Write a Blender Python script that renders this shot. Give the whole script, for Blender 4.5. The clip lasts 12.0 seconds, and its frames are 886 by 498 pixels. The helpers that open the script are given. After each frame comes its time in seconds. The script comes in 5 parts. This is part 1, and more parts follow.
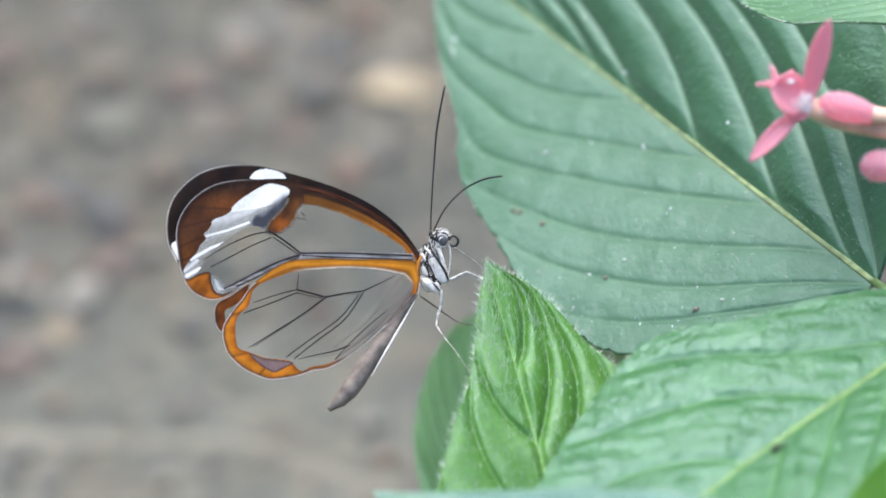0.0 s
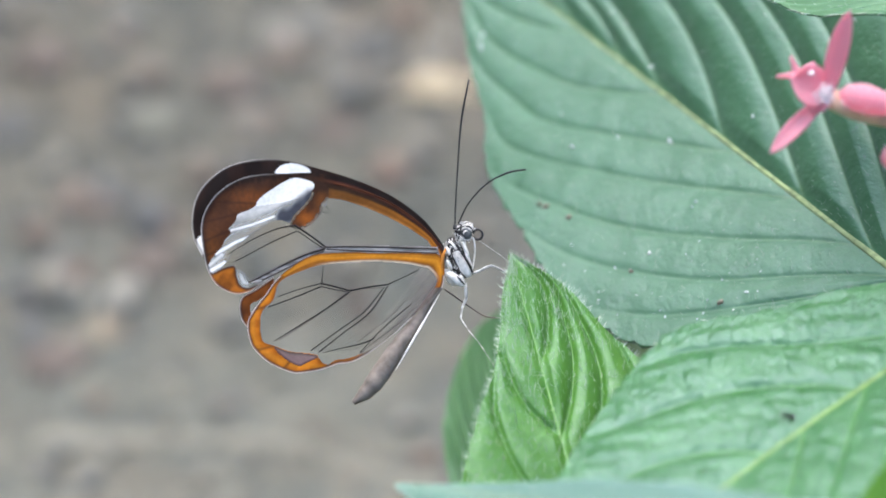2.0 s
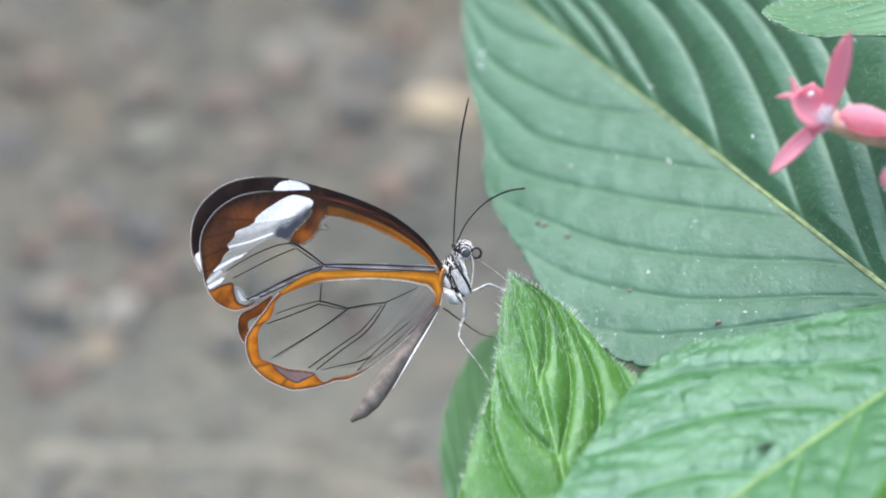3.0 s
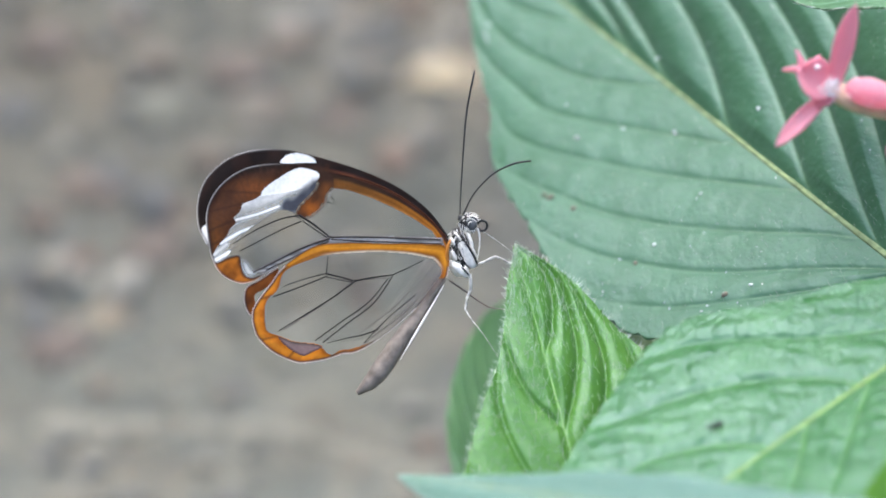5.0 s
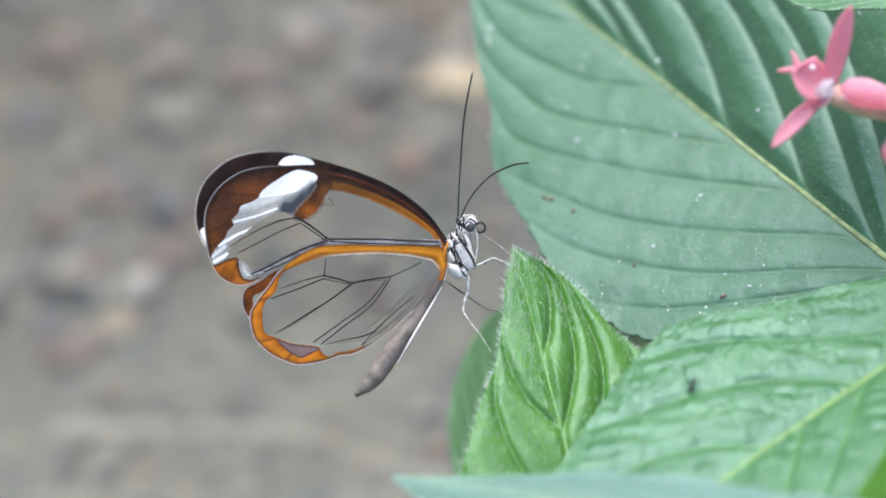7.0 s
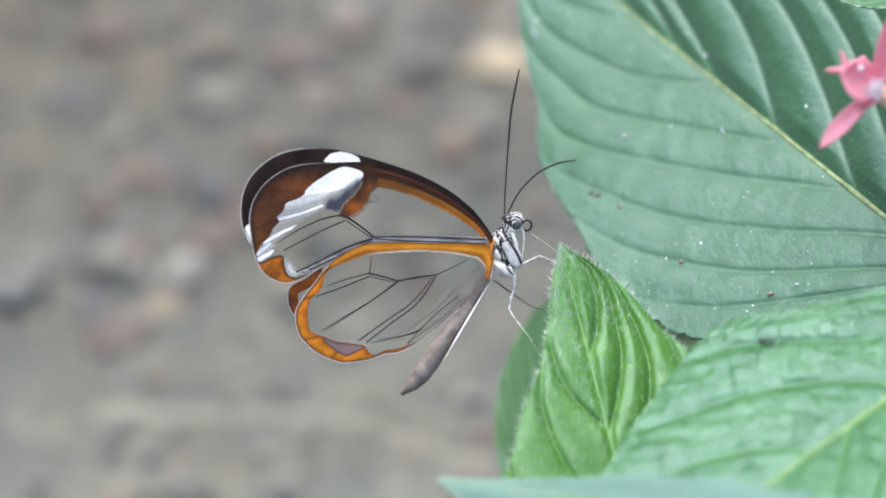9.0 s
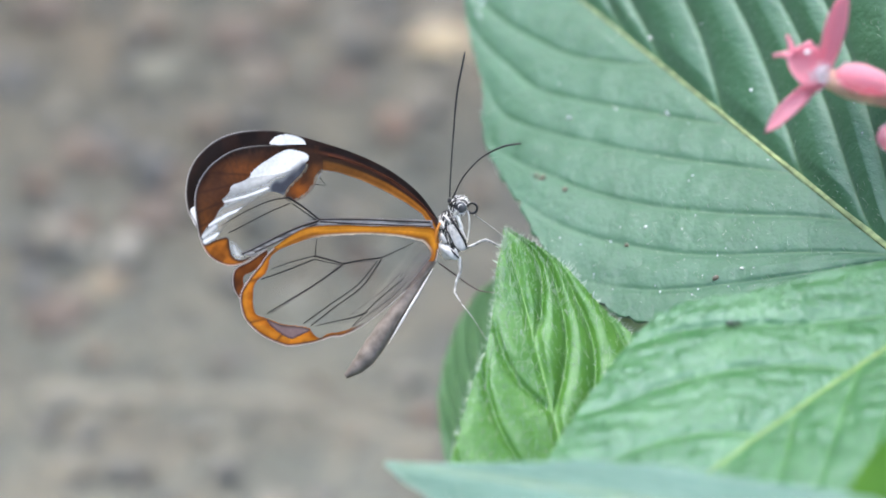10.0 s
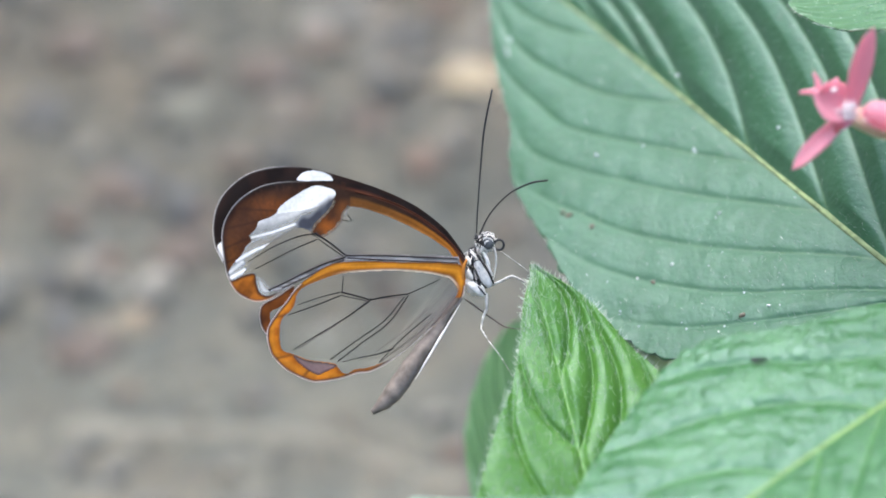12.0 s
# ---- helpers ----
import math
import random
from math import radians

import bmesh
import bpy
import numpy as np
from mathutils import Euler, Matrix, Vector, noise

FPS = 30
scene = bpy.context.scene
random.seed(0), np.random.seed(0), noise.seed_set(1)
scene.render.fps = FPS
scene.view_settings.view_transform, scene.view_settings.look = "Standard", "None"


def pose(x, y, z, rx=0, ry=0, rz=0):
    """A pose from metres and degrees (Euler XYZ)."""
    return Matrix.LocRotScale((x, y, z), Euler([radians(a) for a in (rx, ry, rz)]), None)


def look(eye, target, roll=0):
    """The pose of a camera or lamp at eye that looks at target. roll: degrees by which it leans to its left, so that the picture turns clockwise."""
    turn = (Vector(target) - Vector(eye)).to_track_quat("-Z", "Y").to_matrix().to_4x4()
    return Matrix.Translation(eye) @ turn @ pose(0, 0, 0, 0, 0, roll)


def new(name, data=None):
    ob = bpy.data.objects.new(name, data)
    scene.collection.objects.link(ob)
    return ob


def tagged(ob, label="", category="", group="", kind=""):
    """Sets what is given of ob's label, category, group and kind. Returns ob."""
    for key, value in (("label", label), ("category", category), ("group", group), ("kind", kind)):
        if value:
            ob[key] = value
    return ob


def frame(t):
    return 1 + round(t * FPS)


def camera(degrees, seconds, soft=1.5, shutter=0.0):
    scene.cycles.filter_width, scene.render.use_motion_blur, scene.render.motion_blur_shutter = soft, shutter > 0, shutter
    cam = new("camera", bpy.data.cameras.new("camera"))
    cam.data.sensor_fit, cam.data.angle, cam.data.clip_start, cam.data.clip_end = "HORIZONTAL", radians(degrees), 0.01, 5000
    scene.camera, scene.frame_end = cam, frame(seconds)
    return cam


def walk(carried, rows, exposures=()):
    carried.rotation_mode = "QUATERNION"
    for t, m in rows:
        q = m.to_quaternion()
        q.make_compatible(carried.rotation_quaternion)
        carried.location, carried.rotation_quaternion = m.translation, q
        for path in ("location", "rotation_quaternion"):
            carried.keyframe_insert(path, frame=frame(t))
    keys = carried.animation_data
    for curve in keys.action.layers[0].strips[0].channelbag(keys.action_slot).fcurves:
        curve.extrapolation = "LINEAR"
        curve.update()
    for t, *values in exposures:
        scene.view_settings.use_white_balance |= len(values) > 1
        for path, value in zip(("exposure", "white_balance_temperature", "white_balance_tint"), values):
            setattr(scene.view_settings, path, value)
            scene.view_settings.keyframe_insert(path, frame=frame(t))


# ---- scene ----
# Plant frame, in millimetres: u to the right, v up across the view, w towards the lens; its origin is the butterfly.
TILT = radians(40)
PLANT = Matrix(((1, 0, 0, 0), (0, math.sin(TILT), -math.cos(TILT), 0), (0, math.cos(TILT), math.sin(TILT), 0.138), (0, 0, 0, 1)))
cam = camera(7.01, 12.0, soft=1.78)
cam.data.dof.use_dof = True
cam.data.dof.focus_distance = 0.800
cam.data.dof.aperture_fstop = 16.5
# seconds, then the eye's shift in millimetres (u, v, w) and its turn in degrees
PATH = [
    (0.0, 0.00, 0.00, 0.00, 0.0000, 0.0000, 0.0000), (0.5, 1.93, -0.06, 0.23, 0.1735, 0.5003, 0.1705),
    (1.0, 3.98, -1.25, 0.95, 0.1985, 0.5377, 0.2911), (1.5, 9.36, -1.71, 1.52, 0.0701, 0.6280, 0.0996),
    (2.0, 8.33, -2.19, 1.88, 0.1026, 0.7891, -0.1923), (2.5, 6.16, -2.42, 2.11, 0.2871, 0.7805, 0.4545),
    (3.0, 8.21, -2.95, 1.25, 0.3071, 0.7673, 0.2202), (3.2, 8.55, -3.35, 1.10, 0.3209, 0.8022, 0.1677),
    (4.8, 8.27, -1.29, 1.60, -0.0146, 0.7591, 0.2184), (5.0, 8.03, -1.00, 2.08, -0.0503, 0.8045, 0.1577),
    (5.5, 7.77, -2.54, 1.45, 0.1090, 0.9342, 0.2755), (6.0, 11.42, -3.04, 0.46, 0.1931, 1.0666, 0.2342),
    (6.5, 15.56, -3.53, 1.04, 0.1939, 1.2777, 0.1219), (6.7, 15.74, -3.38, 1.55, 0.1510, 1.2957, 0.0298),
    (8.3, 16.18, 2.03, 0.58, -0.0348, 1.6434, 0.6370), (8.5, 16.07, 2.45, -0.60, -0.0312, 1.6554, 0.5047),
    (9.0, 15.44, 4.62, -1.66, -0.4542, 1.6915, 0.2011), (9.5, 14.35, 5.29, -2.72, -0.6525, 1.4691, 0.3199),
    (10.0, 13.01, 6.65, -1.81, -0.7322, 1.0866, 0.3590), (10.5, 12.07, 8.07, -1.60, -0.6326, 1.0485, 0.4441),
    (11.0, 10.83, 8.05, -1.55, -0.7240, 1.0925, 0.4721), (11.5, 11.58, 8.26, -2.51, -0.6610, 1.1785, 0.3996),
    (12.0, 13.89, 6.12, -1.16, -0.4012, 1.3618, 0.5153),
]
walk(cam, [(t, PLANT @ pose(u / 1000, v / 1000, 0.8 + w / 1000, rx, ry, rz)) for t, u, v, w, rx, ry, rz in PATH])

# ---- light: bright overcast sky, a soft sun high behind the plant ----
SUN_ELEVATION, SUN_TURN = radians(61), radians(-18)
world = bpy.data.worlds.new("sky")
scene.world = world
world.use_nodes = True
sky = world.node_tree.nodes.new("ShaderNodeTexSky")
sky.sky_type, sky.sun_disc, sky.sun_elevation, sky.sun_rotation = "NISHITA", False, SUN_ELEVATION, SUN_TURN
sky.air_density, sky.dust_density = 1.0, 2.5
backdrop = world.node_tree.nodes["Background"]
backdrop.inputs["Strength"].default_value = 0.25
world.node_tree.links.new(sky.outputs[0], backdrop.inputs["Color"])
sun_data = bpy.data.lights.new("sun", "SUN")
sun_data.energy, sun_data.angle, sun_data.color = 0.9, radians(50), (0.9, 0.97, 1.0)
sun = new("sun", sun_data)
sun.matrix_world = look((0, 0, 0), (-math.sin(SUN_TURN) * math.cos(SUN_ELEVATION), -math.cos(SUN_TURN) * math.cos(SUN_ELEVATION), -math.sin(SUN_ELEVATION)))
sun.location = (0.0, 0.3, 1.5)
scene.view_settings.exposure = 1.4


# ---- materials ----
def material(name):
    m = bpy.data.materials.new(name)
    m.use_nodes = True
    return m, m.node_tree.nodes, m.node_tree.links, m.node_tree.nodes["Principled BSDF"]


def noise_node(nodes, links, scale, detail=3.0, rough=0.55, space="Object"):
    coords = nodes.new("ShaderNodeTexCoord")
    n = nodes.new("ShaderNodeTexNoise")
    n.inputs["Scale"].default_value, n.inputs["Detail"].default_value, n.inputs["Roughness"].default_value = scale, detail, rough
    links.new(coords.outputs[space], n.inputs["Vector"])
    return n


def ramp(nodes, links, source, stops):
    r = nodes.new("ShaderNodeValToRGB")
    while len(r.color_ramp.elements) < len(stops):
        r.color_ramp.elements.new(0.5)
    for e, (p, c) in zip(r.color_ramp.elements, stops):
        e.position, e.color = p, (*c, 1)
    links.new(source, r.inputs[0])
    return r


def mix_colour(nodes, links, fac, a, b):
    m = nodes.new("ShaderNodeMix")
    m.data_type = "RGBA"
    for socket, v in ((m.inputs[0], fac), (m.inputs[6], a), (m.inputs[7], b)):
        if isinstance(v, bpy.types.NodeSocket):
            links.new(v, socket)
        else:
            socket.default_value = v if isinstance(v, float) else (*v, 1)
    return m.outputs[2]


def bump(nodes, links, shader, source, strength, distance):
    b = nodes.new("ShaderNodeBump")
    b.inputs["Strength"].default_value, b.inputs["Distance"].default_value = strength, distance
    links.new(source, b.inputs["Height"])
    links.new(b.outputs[0], shader.inputs["Normal"])
    return b


def attribute(nodes, name):
    a = nodes.new("ShaderNodeAttribute")
    a.attribute_name = name
    return a


def leaf_material(name, dark, light, vein, rough=0.42, sheen=0.1, sheen_tint=(0.6, 0.88, 1.0), thin=0.25, relief=0.3, dents=0.1, gloss=0.72, tint=(0.75, 0.95, 1.0), dent_scale=0.62):
    """A hairy green blade: mottled colour, paler veins, a fine net of cells and a dusty sheen."""
    m, nodes, links, p = material(name)
    big = noise_node(nodes, links, 180, 4)
    fine = noise_node(nodes, links, 1400, 3)
    body = ramp(nodes, links, big.outputs[0], [(0.3, dark), (0.7, light)])
    grain = ramp(nodes, links, fine.outputs[0], [(0.25, (0.84, 0.86, 0.84)), (0.75, (1.14, 1.12, 1.12))])
    mul = nodes.new("ShaderNodeMix")
    mul.data_type, mul.blend_type = "RGBA", "MULTIPLY"
    mul.inputs[0].default_value = 1.0
    links.new(body.outputs[0], mul.inputs[6])
    links.new(grain.outputs[0], mul.inputs[7])
    a = attribute(nodes, "vein")
    colour = mix_colour(nodes, links, a.outputs["Fac"], mul.outputs[2], vein)
    links.new(colour, p.inputs["Base Color"])
    wear = ramp(nodes, links, fine.outputs[0], [(0.3, (rough - 0.08,) * 3), (0.7, (rough + 0.12,) * 3)])
    links.new(wear.outputs[0], p.inputs["Roughness"])
    p.inputs["Specular IOR Level"].default_value = gloss
    p.inputs["Specular Tint"].default_value = (*tint, 1)
    p.inputs["Sheen Weight"].default_value = sheen
    p.inputs["Sheen Roughness"].default_value = 0.45
    p.inputs["Sheen Tint"].default_value = (*sheen_tint, 1)
    # a net of the finest veins, in millimetres along and across the blade
    place = attribute(nodes, "blade_place")
    cells = nodes.new("ShaderNodeTexVoronoi")
    cells.feature = "DISTANCE_TO_EDGE"
    links.new(place.outputs["Vector"], cells.inputs["Vector"])
    cells.inputs["Scale"].default_value = 0.95
    net = ramp(nodes, links, cells.outputs["Distance"], [(0.0, (0, 0, 0)), (0.16, (1, 1, 1))])
    add = nodes.new("ShaderNodeMath")
    add.operation = "MULTIPLY_ADD"
    add.inputs[1].default_value = 0.22
    links.new(net.outputs[0], add.inputs[0])
    links.new(fine.outputs[0], add.inputs[2])
    fine_bump = bump(nodes, links, p, add.outputs[0], relief, 0.0002)
    dent = nodes.new("ShaderNodeTexNoise")
    dent.inputs["Scale"].default_value, dent.inputs["Detail"].default_value, dent.inputs["Roughness"].default_value = dent_scale, 2.5, 0.55
    links.new(place.outputs["Vector"], dent.inputs["Vector"])
    coarse = bump(nodes, links, p, dent.outputs[0], dents, 0.0008)
    links.new(fine_bump.outputs[0], coarse.inputs["Normal"])
    # light that passes through the blade
    through_leaf = nodes.new("ShaderNodeBsdfTranslucent")
    bright = mix_colour(nodes, links, 0.5, colour, (0.18, 0.42, 0.05))
    links.new(bright, through_leaf.inputs["Color"])
    blend = nodes.new("ShaderNodeMixShader")
    blend.inputs[0].default_value = thin
    links.new(p.outputs[0], blend.inputs[1])
    links.new(through_leaf.outputs[0], blend.inputs[2])
    links.new(blend.outputs[0], nodes["Material Output"].inputs["Surface"])
    return m


def plain(name, colour, rough=0.6, spread=0.25, scale=600, spec=0.4, sheen=0.0):
    m, nodes, links, p = material(name)
    n = noise_node(nodes, links, scale, 4)
    lo, hi = [tuple(min(1, c * k) for c in colour) for k in (1 - spread, 1 + spread)]
    links.new(ramp(nodes, links, n.outputs[0], [(0.3, lo), (0.7, hi)]).outputs[0], p.inputs["Base Color"])
    p.inputs["Roughness"].default_value = rough
    p.inputs["Specular IOR Level"].default_value = spec
    p.inputs["Sheen Weight"].default_value = sheen
    bump(nodes, links, p, n.outputs[0], 0.25, 0.0003)
    return m


def scale_material(name):
    """Wing scales: pigment and cover from the wing's own pattern, with a fine row structure."""
    m, nodes, links, p = material(name)
    a = attribute(nodes, "pigment")
    n = noise_node(nodes, links, 2200, 3)
    g = ramp(nodes, links, n.outputs[0], [(0.25, (0.85, 0.85, 0.85)), (0.75, (1.12, 1.12, 1.12))])
    mul = nodes.new("ShaderNodeMix")
    mul.data_type, mul.blend_type = "RGBA", "MULTIPLY"
    mul.inputs[0].default_value = 1.0
    links.new(a.outputs["Color"], mul.inputs[6])
    links.new(g.outputs[0], mul.inputs[7])
    links.new(mul.outputs[2], p.inputs["Base Color"])
    p.inputs["Roughness"].default_value = 0.7
    p.inputs["Specular IOR Level"].default_value = 0.12
    bump(nodes, links, p, n.outputs[0], 0.2, 0.0001)
    clear = nodes.new("ShaderNodeBsdfTransparent")
    blend = nodes.new("ShaderNodeMixShader")
    glow = nodes.new("ShaderNodeBsdfTranslucent")
    links.new(mul.outputs[2], glow.inputs["Color"])
    sheet = nodes.new("ShaderNodeMixShader")
    sheet.inputs[0].default_value = 0.2
    links.new(p.outputs[0], sheet.inputs[1])
    links.new(glow.outputs[0], sheet.inputs[2])
    links.new(a.outputs["Alpha"], blend.inputs[0])
    links.new(clear.outputs[0], blend.inputs[1])
    links.new(sheet.outputs[0], blend.inputs[2])
    links.new(blend.outputs[0], nodes["Material Output"].inputs["Surface"])
    return m


def membrane_material():
    m, nodes, links, p = material("wing_membrane")
    clear = nodes.new("ShaderNodeBsdfTransparent")
    clear.inputs["Color"].default_value = (0.925, 0.935, 0.93, 1)
    p.inputs["Base Color"].default_value = (0.3, 0.31, 0.31, 1)
    p.inputs["Roughness"].default_value = 0.3
    n = noise_node(nodes, links, 500, 3)
    bump(nodes, links, p, n.outputs[0], 0.15, 0.0002)
    blend = nodes.new("ShaderNodeMixShader")
    cover = nodes.new("ShaderNodeMath")
    cover.operation = "MULTIPLY_ADD"
    cover.inputs[1].default_value, cover.inputs[2].default_value = 0.03, 0.01
    links.new(n.outputs[0], cover.inputs[0])
    links.new(cover.outputs[0], blend.inputs[0])
    links.new(clear.outputs[0], blend.inputs[1])
    links.new(p.outputs[0], blend.inputs[2])
    links.new(blend.outputs[0], nodes["Material Output"].inputs["Surface"])
    return m


def ground_material():
    """Grey-brown soil with grit, darker damp patches and reddish crumbs."""
    m, nodes, links, p = material("soil")
    big = noise_node(nodes, links, 32, 5, 0.6)
    mid = noise_node(nodes, links, 170, 5, 0.65)
    fine = noise_node(nodes, links, 900, 3)
    a = ramp(nodes, links, big.outputs[0], [(0.3, (0.085, 0.095, 0.09)), (0.5, (0.132, 0.127, 0.106)), (0.68, (0.185, 0.143, 0.102))])
    b = ramp(nodes, links, mid.outputs[0], [(0.3, (0.058, 0.058, 0.052)), (0.5, (0.116, 0.111, 0.09)), (0.7, (0.23, 0.19, 0.14))])
    c = mix_colour(nodes, links, 0.6, a.outputs[0], b.outputs[0])
    g = ramp(nodes, links, fine.outputs[0], [(0.3, (0.6, 0.6, 0.6)), (0.7, (1.3, 1.3, 1.3))])
    mul = nodes.new("ShaderNodeMix")
    mul.data_type, mul.blend_type = "RGBA", "MULTIPLY"
    mul.inputs[0].default_value = 1.0
    links.new(c, mul.inputs[6])
    links.new(g.outputs[0], mul.inputs[7])
    # a patch of paler sandy grit
    place = nodes.new("ShaderNodeTexCoord")
    patch = nodes.new("ShaderNodeVectorMath")
    patch.operation = "DISTANCE"
    patch.inputs[1].default_value = (-0.06, -0.25, 0.0)
    links.new(place.outputs["Object"], patch.inputs[0])
    wander = nodes.new("ShaderNodeMath")
    wander.operation = "MULTIPLY_ADD"
    wander.inputs[1].default_value = 0.09
    links.new(big.outputs[0], wander.inputs[0])
    links.new(patch.outputs["Value"], wander.inputs[2])
    sand = ramp(nodes, links, wander.outputs[0], [(0.385, (1.22, 1.31, 1.29)), (0.475, (0.87, 0.865, 0.81))])
    paler = nodes.new("ShaderNodeMix")
    paler.data_type, paler.blend_type = "RGBA", "MULTIPLY"
    paler.inputs[0].default_value = 1.0
    links.new(mul.outputs[2], paler.inputs[6])
    links.new(sand.outputs[0], paler.inputs[7])
    links.new(paler.outputs[2], p.inputs["Base Color"])
    p.inputs["Roughness"].default_value = 0.92
    bump(nodes, links, p, mid.outputs[0], 0.8, 0.004)
    return m


def crumb_material():
    m, nodes, links, p = material("grit")
    geo = nodes.new("ShaderNodeNewGeometry")
    r = ramp(nodes, links, geo.outputs["Random Per Island"], [(0.0, (0.08, 0.08, 0.076)), (0.25, (0.118, 0.116, 0.104)), (0.5, (0.16, 0.155, 0.127)), (0.7, (0.17, 0.115, 0.085)), (0.88, (0.185, 0.17, 0.135)), (1.0, (0.27, 0.25, 0.205))])
    links.new(r.outputs[0], p.inputs["Base Color"])
    p.inputs["Roughness"].default_value = 0.85
    n = noise_node(nodes, links, 700, 3)
    bump(nodes, links, p, n.outputs[0], 0.5, 0.0005)
    return m


def petal_material():
    """Thin pink petal that lets light through."""
    m = plain("pink_petal", (0.98, 0.5, 0.58), 0.5, 0.08, 350, 0.3, 0.1)
    nodes, links = m.node_tree.nodes, m.node_tree.links
    t = nodes.new("ShaderNodeBsdfTranslucent")
    t.inputs["Color"].default_value = (1.0, 0.46, 0.55, 1)
    blend_node = nodes.new("ShaderNodeMixShader")
    blend_node.inputs[0].default_value = 0.55
    links.new(nodes["Principled BSDF"].outputs[0], blend_node.inputs[1])
    links.new(t.outputs[0], blend_node.inputs[2])
    links.new(blend_node.outputs[0], nodes["Material Output"].inputs["Surface"])
    return m


BIG_LEAF = leaf_material("mature_leaf", (0.035, 0.121, 0.043), (0.056, 0.16, 0.072), (0.2, 0.29, 0.12), 0.48, 0.3, sheen_tint=(0.72, 0.88, 1.0), relief=0.24, dents=0.2, dent_scale=0.9, gloss=0.84, tint=(0.76, 0.92, 1.0))
YOUNG_LEAF = leaf_material("young_leaf", (0.064, 0.205, 0.016), (0.108, 0.275, 0.034), (0.12, 0.28, 0.045), 0.44, 0.06, thin=0.3, relief=0.35, dents=0.16, gloss=0.7)
MID_LEAF = leaf_material("glossy_leaf", (0.022, 0.135, 0.016), (0.075, 0.225, 0.062), (0.26, 0.52, 0.07), 0.35, 0.07, thin=0.3, relief=0.6, dents=0.5, dent_scale=0.95, gloss=1.0, tint=(0.68, 0.9, 1.0))
PALE_LEAF = leaf_material("pale_leaf", (0.14, 0.26, 0.19), (0.18, 0.32, 0.25), (0.24, 0.36, 0.18), 0.45, 0.6, sheen_tint=(0.85, 0.95, 1.0), gloss=0.9)
SAGE_LEAF = leaf_material("sage_leaf", (0.085, 0.2, 0.08), (0.12, 0.25, 0.11), (0.18, 0.3, 0.14), 0.5, 0.2, dents=0.3)
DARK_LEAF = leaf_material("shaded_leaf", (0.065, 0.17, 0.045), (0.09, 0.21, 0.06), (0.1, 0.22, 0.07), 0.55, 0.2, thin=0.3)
OLIVE_LEAF = leaf_material("olive_leaf", (0.12, 0.17, 0.05), (0.17, 0.22, 0.07), (0.18, 0.24, 0.08), 0.5, 0.3)
LIME_LEAF = leaf_material("lime_leaf", (0.05, 0.16, 0.004), (0.07, 0.2, 0.006), (0.08, 0.21, 0.015), 0.6, 0.0, thin=0.3, gloss=0.3)
RIB = plain("rib_green", (0.22, 0.28, 0.13), 0.7, 0.45, 700, 0.25)
YOUNG_RIB = plain("young_rib_green", (0.24, 0.42, 0.15), 0.6, 0.25, 700, 0.3)
LIME_RIB = plain("lime_rib_green", (0.24, 0.36, 0.1), 0.6, 0.25, 700, 0.3)
STALK = plain("stalk_green", (0.12, 0.2, 0.06), 0.6)
HAIR = plain("leaf_hair", (0.74, 0.82, 0.66), 0.5, 0.1)
SPECK = plain("pale_dust", (0.8, 0.82, 0.78), 0.5, 0.1)
DEBRIS = plain("brown_debris", (0.27, 0.22, 0.16), 0.8, 0.4, 1500)
PETAL = petal_material()
PALE_PINK = plain("salmon_tube", (0.85, 0.5, 0.36), 0.5, 0.3, 400)
THROAT = plain("white_throat", (0.98, 0.87, 0.86), 0.7, 0.05, 600, 0.2)
SCALES = scale_material("wing_scales")
MEMBRANE = membrane_material()
VEIN = plain("wing_vein", (0.022, 0.02, 0.02), 0.9, 0.25, 600, 0.0)
BROWN_VEIN = plain("brown_wing_vein", (0.09, 0.032, 0.016), 0.8, 0.25, 600, 0.0)
GREY_VEIN = plain("grey_wing_vein", (0.075, 0.066, 0.062), 0.9, 0.25, 600, 0.0)
ABDOMEN = plain("abdomen_scales", (0.235, 0.195, 0.16), 0.85, 0.35, 700, 0.1)
WHITE = plain("white_scales", (0.8, 0.76, 0.69), 0.85, 0.25, 1500, 0.1)
DARK_BODY = plain("dark_body", (0.03, 0.027, 0.026), 0.6, 0.5, 1500, 0.2)
BLACK = plain("black_chitin", (0.012, 0.011, 0.012), 0.35)
EYE = plain("grey_eye", (0.1, 0.1, 0.1), 0.5, 0.6, 1800, 0.3)
PALE_LEG = plain("pale_leg", (0.5, 0.48, 0.44), 0.7, 0.7, 1400, 0.2)
BROWN_LEG = plain("brown_leg", (0.12, 0.085, 0.07), 0.5)
SOIL = ground_material()
GRIT = crumb_material()
TAN = plain("dry_tan_leaf", (0.41, 0.33, 0.21), 0.7, 0.2, 300)
PALE_STONE = plain("pale_stone", (0.33, 0.31, 0.25), 0.8, 0.2, 300)
TAN_CLOD = plain("tan_clod", (0.24, 0.2, 0.14), 0.9, 0.35, 250, 0.2)
DARK_CLOD = plain("damp_clod", (0.1, 0.098, 0.088), 0.9, 0.4, 250, 0.2)
RED_CLOD = plain("red_clod", (0.135, 0.11, 0.09), 0.9, 0.4, 250, 0.2)
GREY_CLOD = plain("olive_clod", (0.155, 0.15, 0.118), 0.9, 0.35, 250, 0.2)
STRAW = plain("dry_straw", (0.2, 0.185, 0.14), 0.8, 0.2, 300)


HEDGE = plain("dense_hedge", (0.035, 0.06, 0.025), 0.9, 0.5, 12, 0.1)


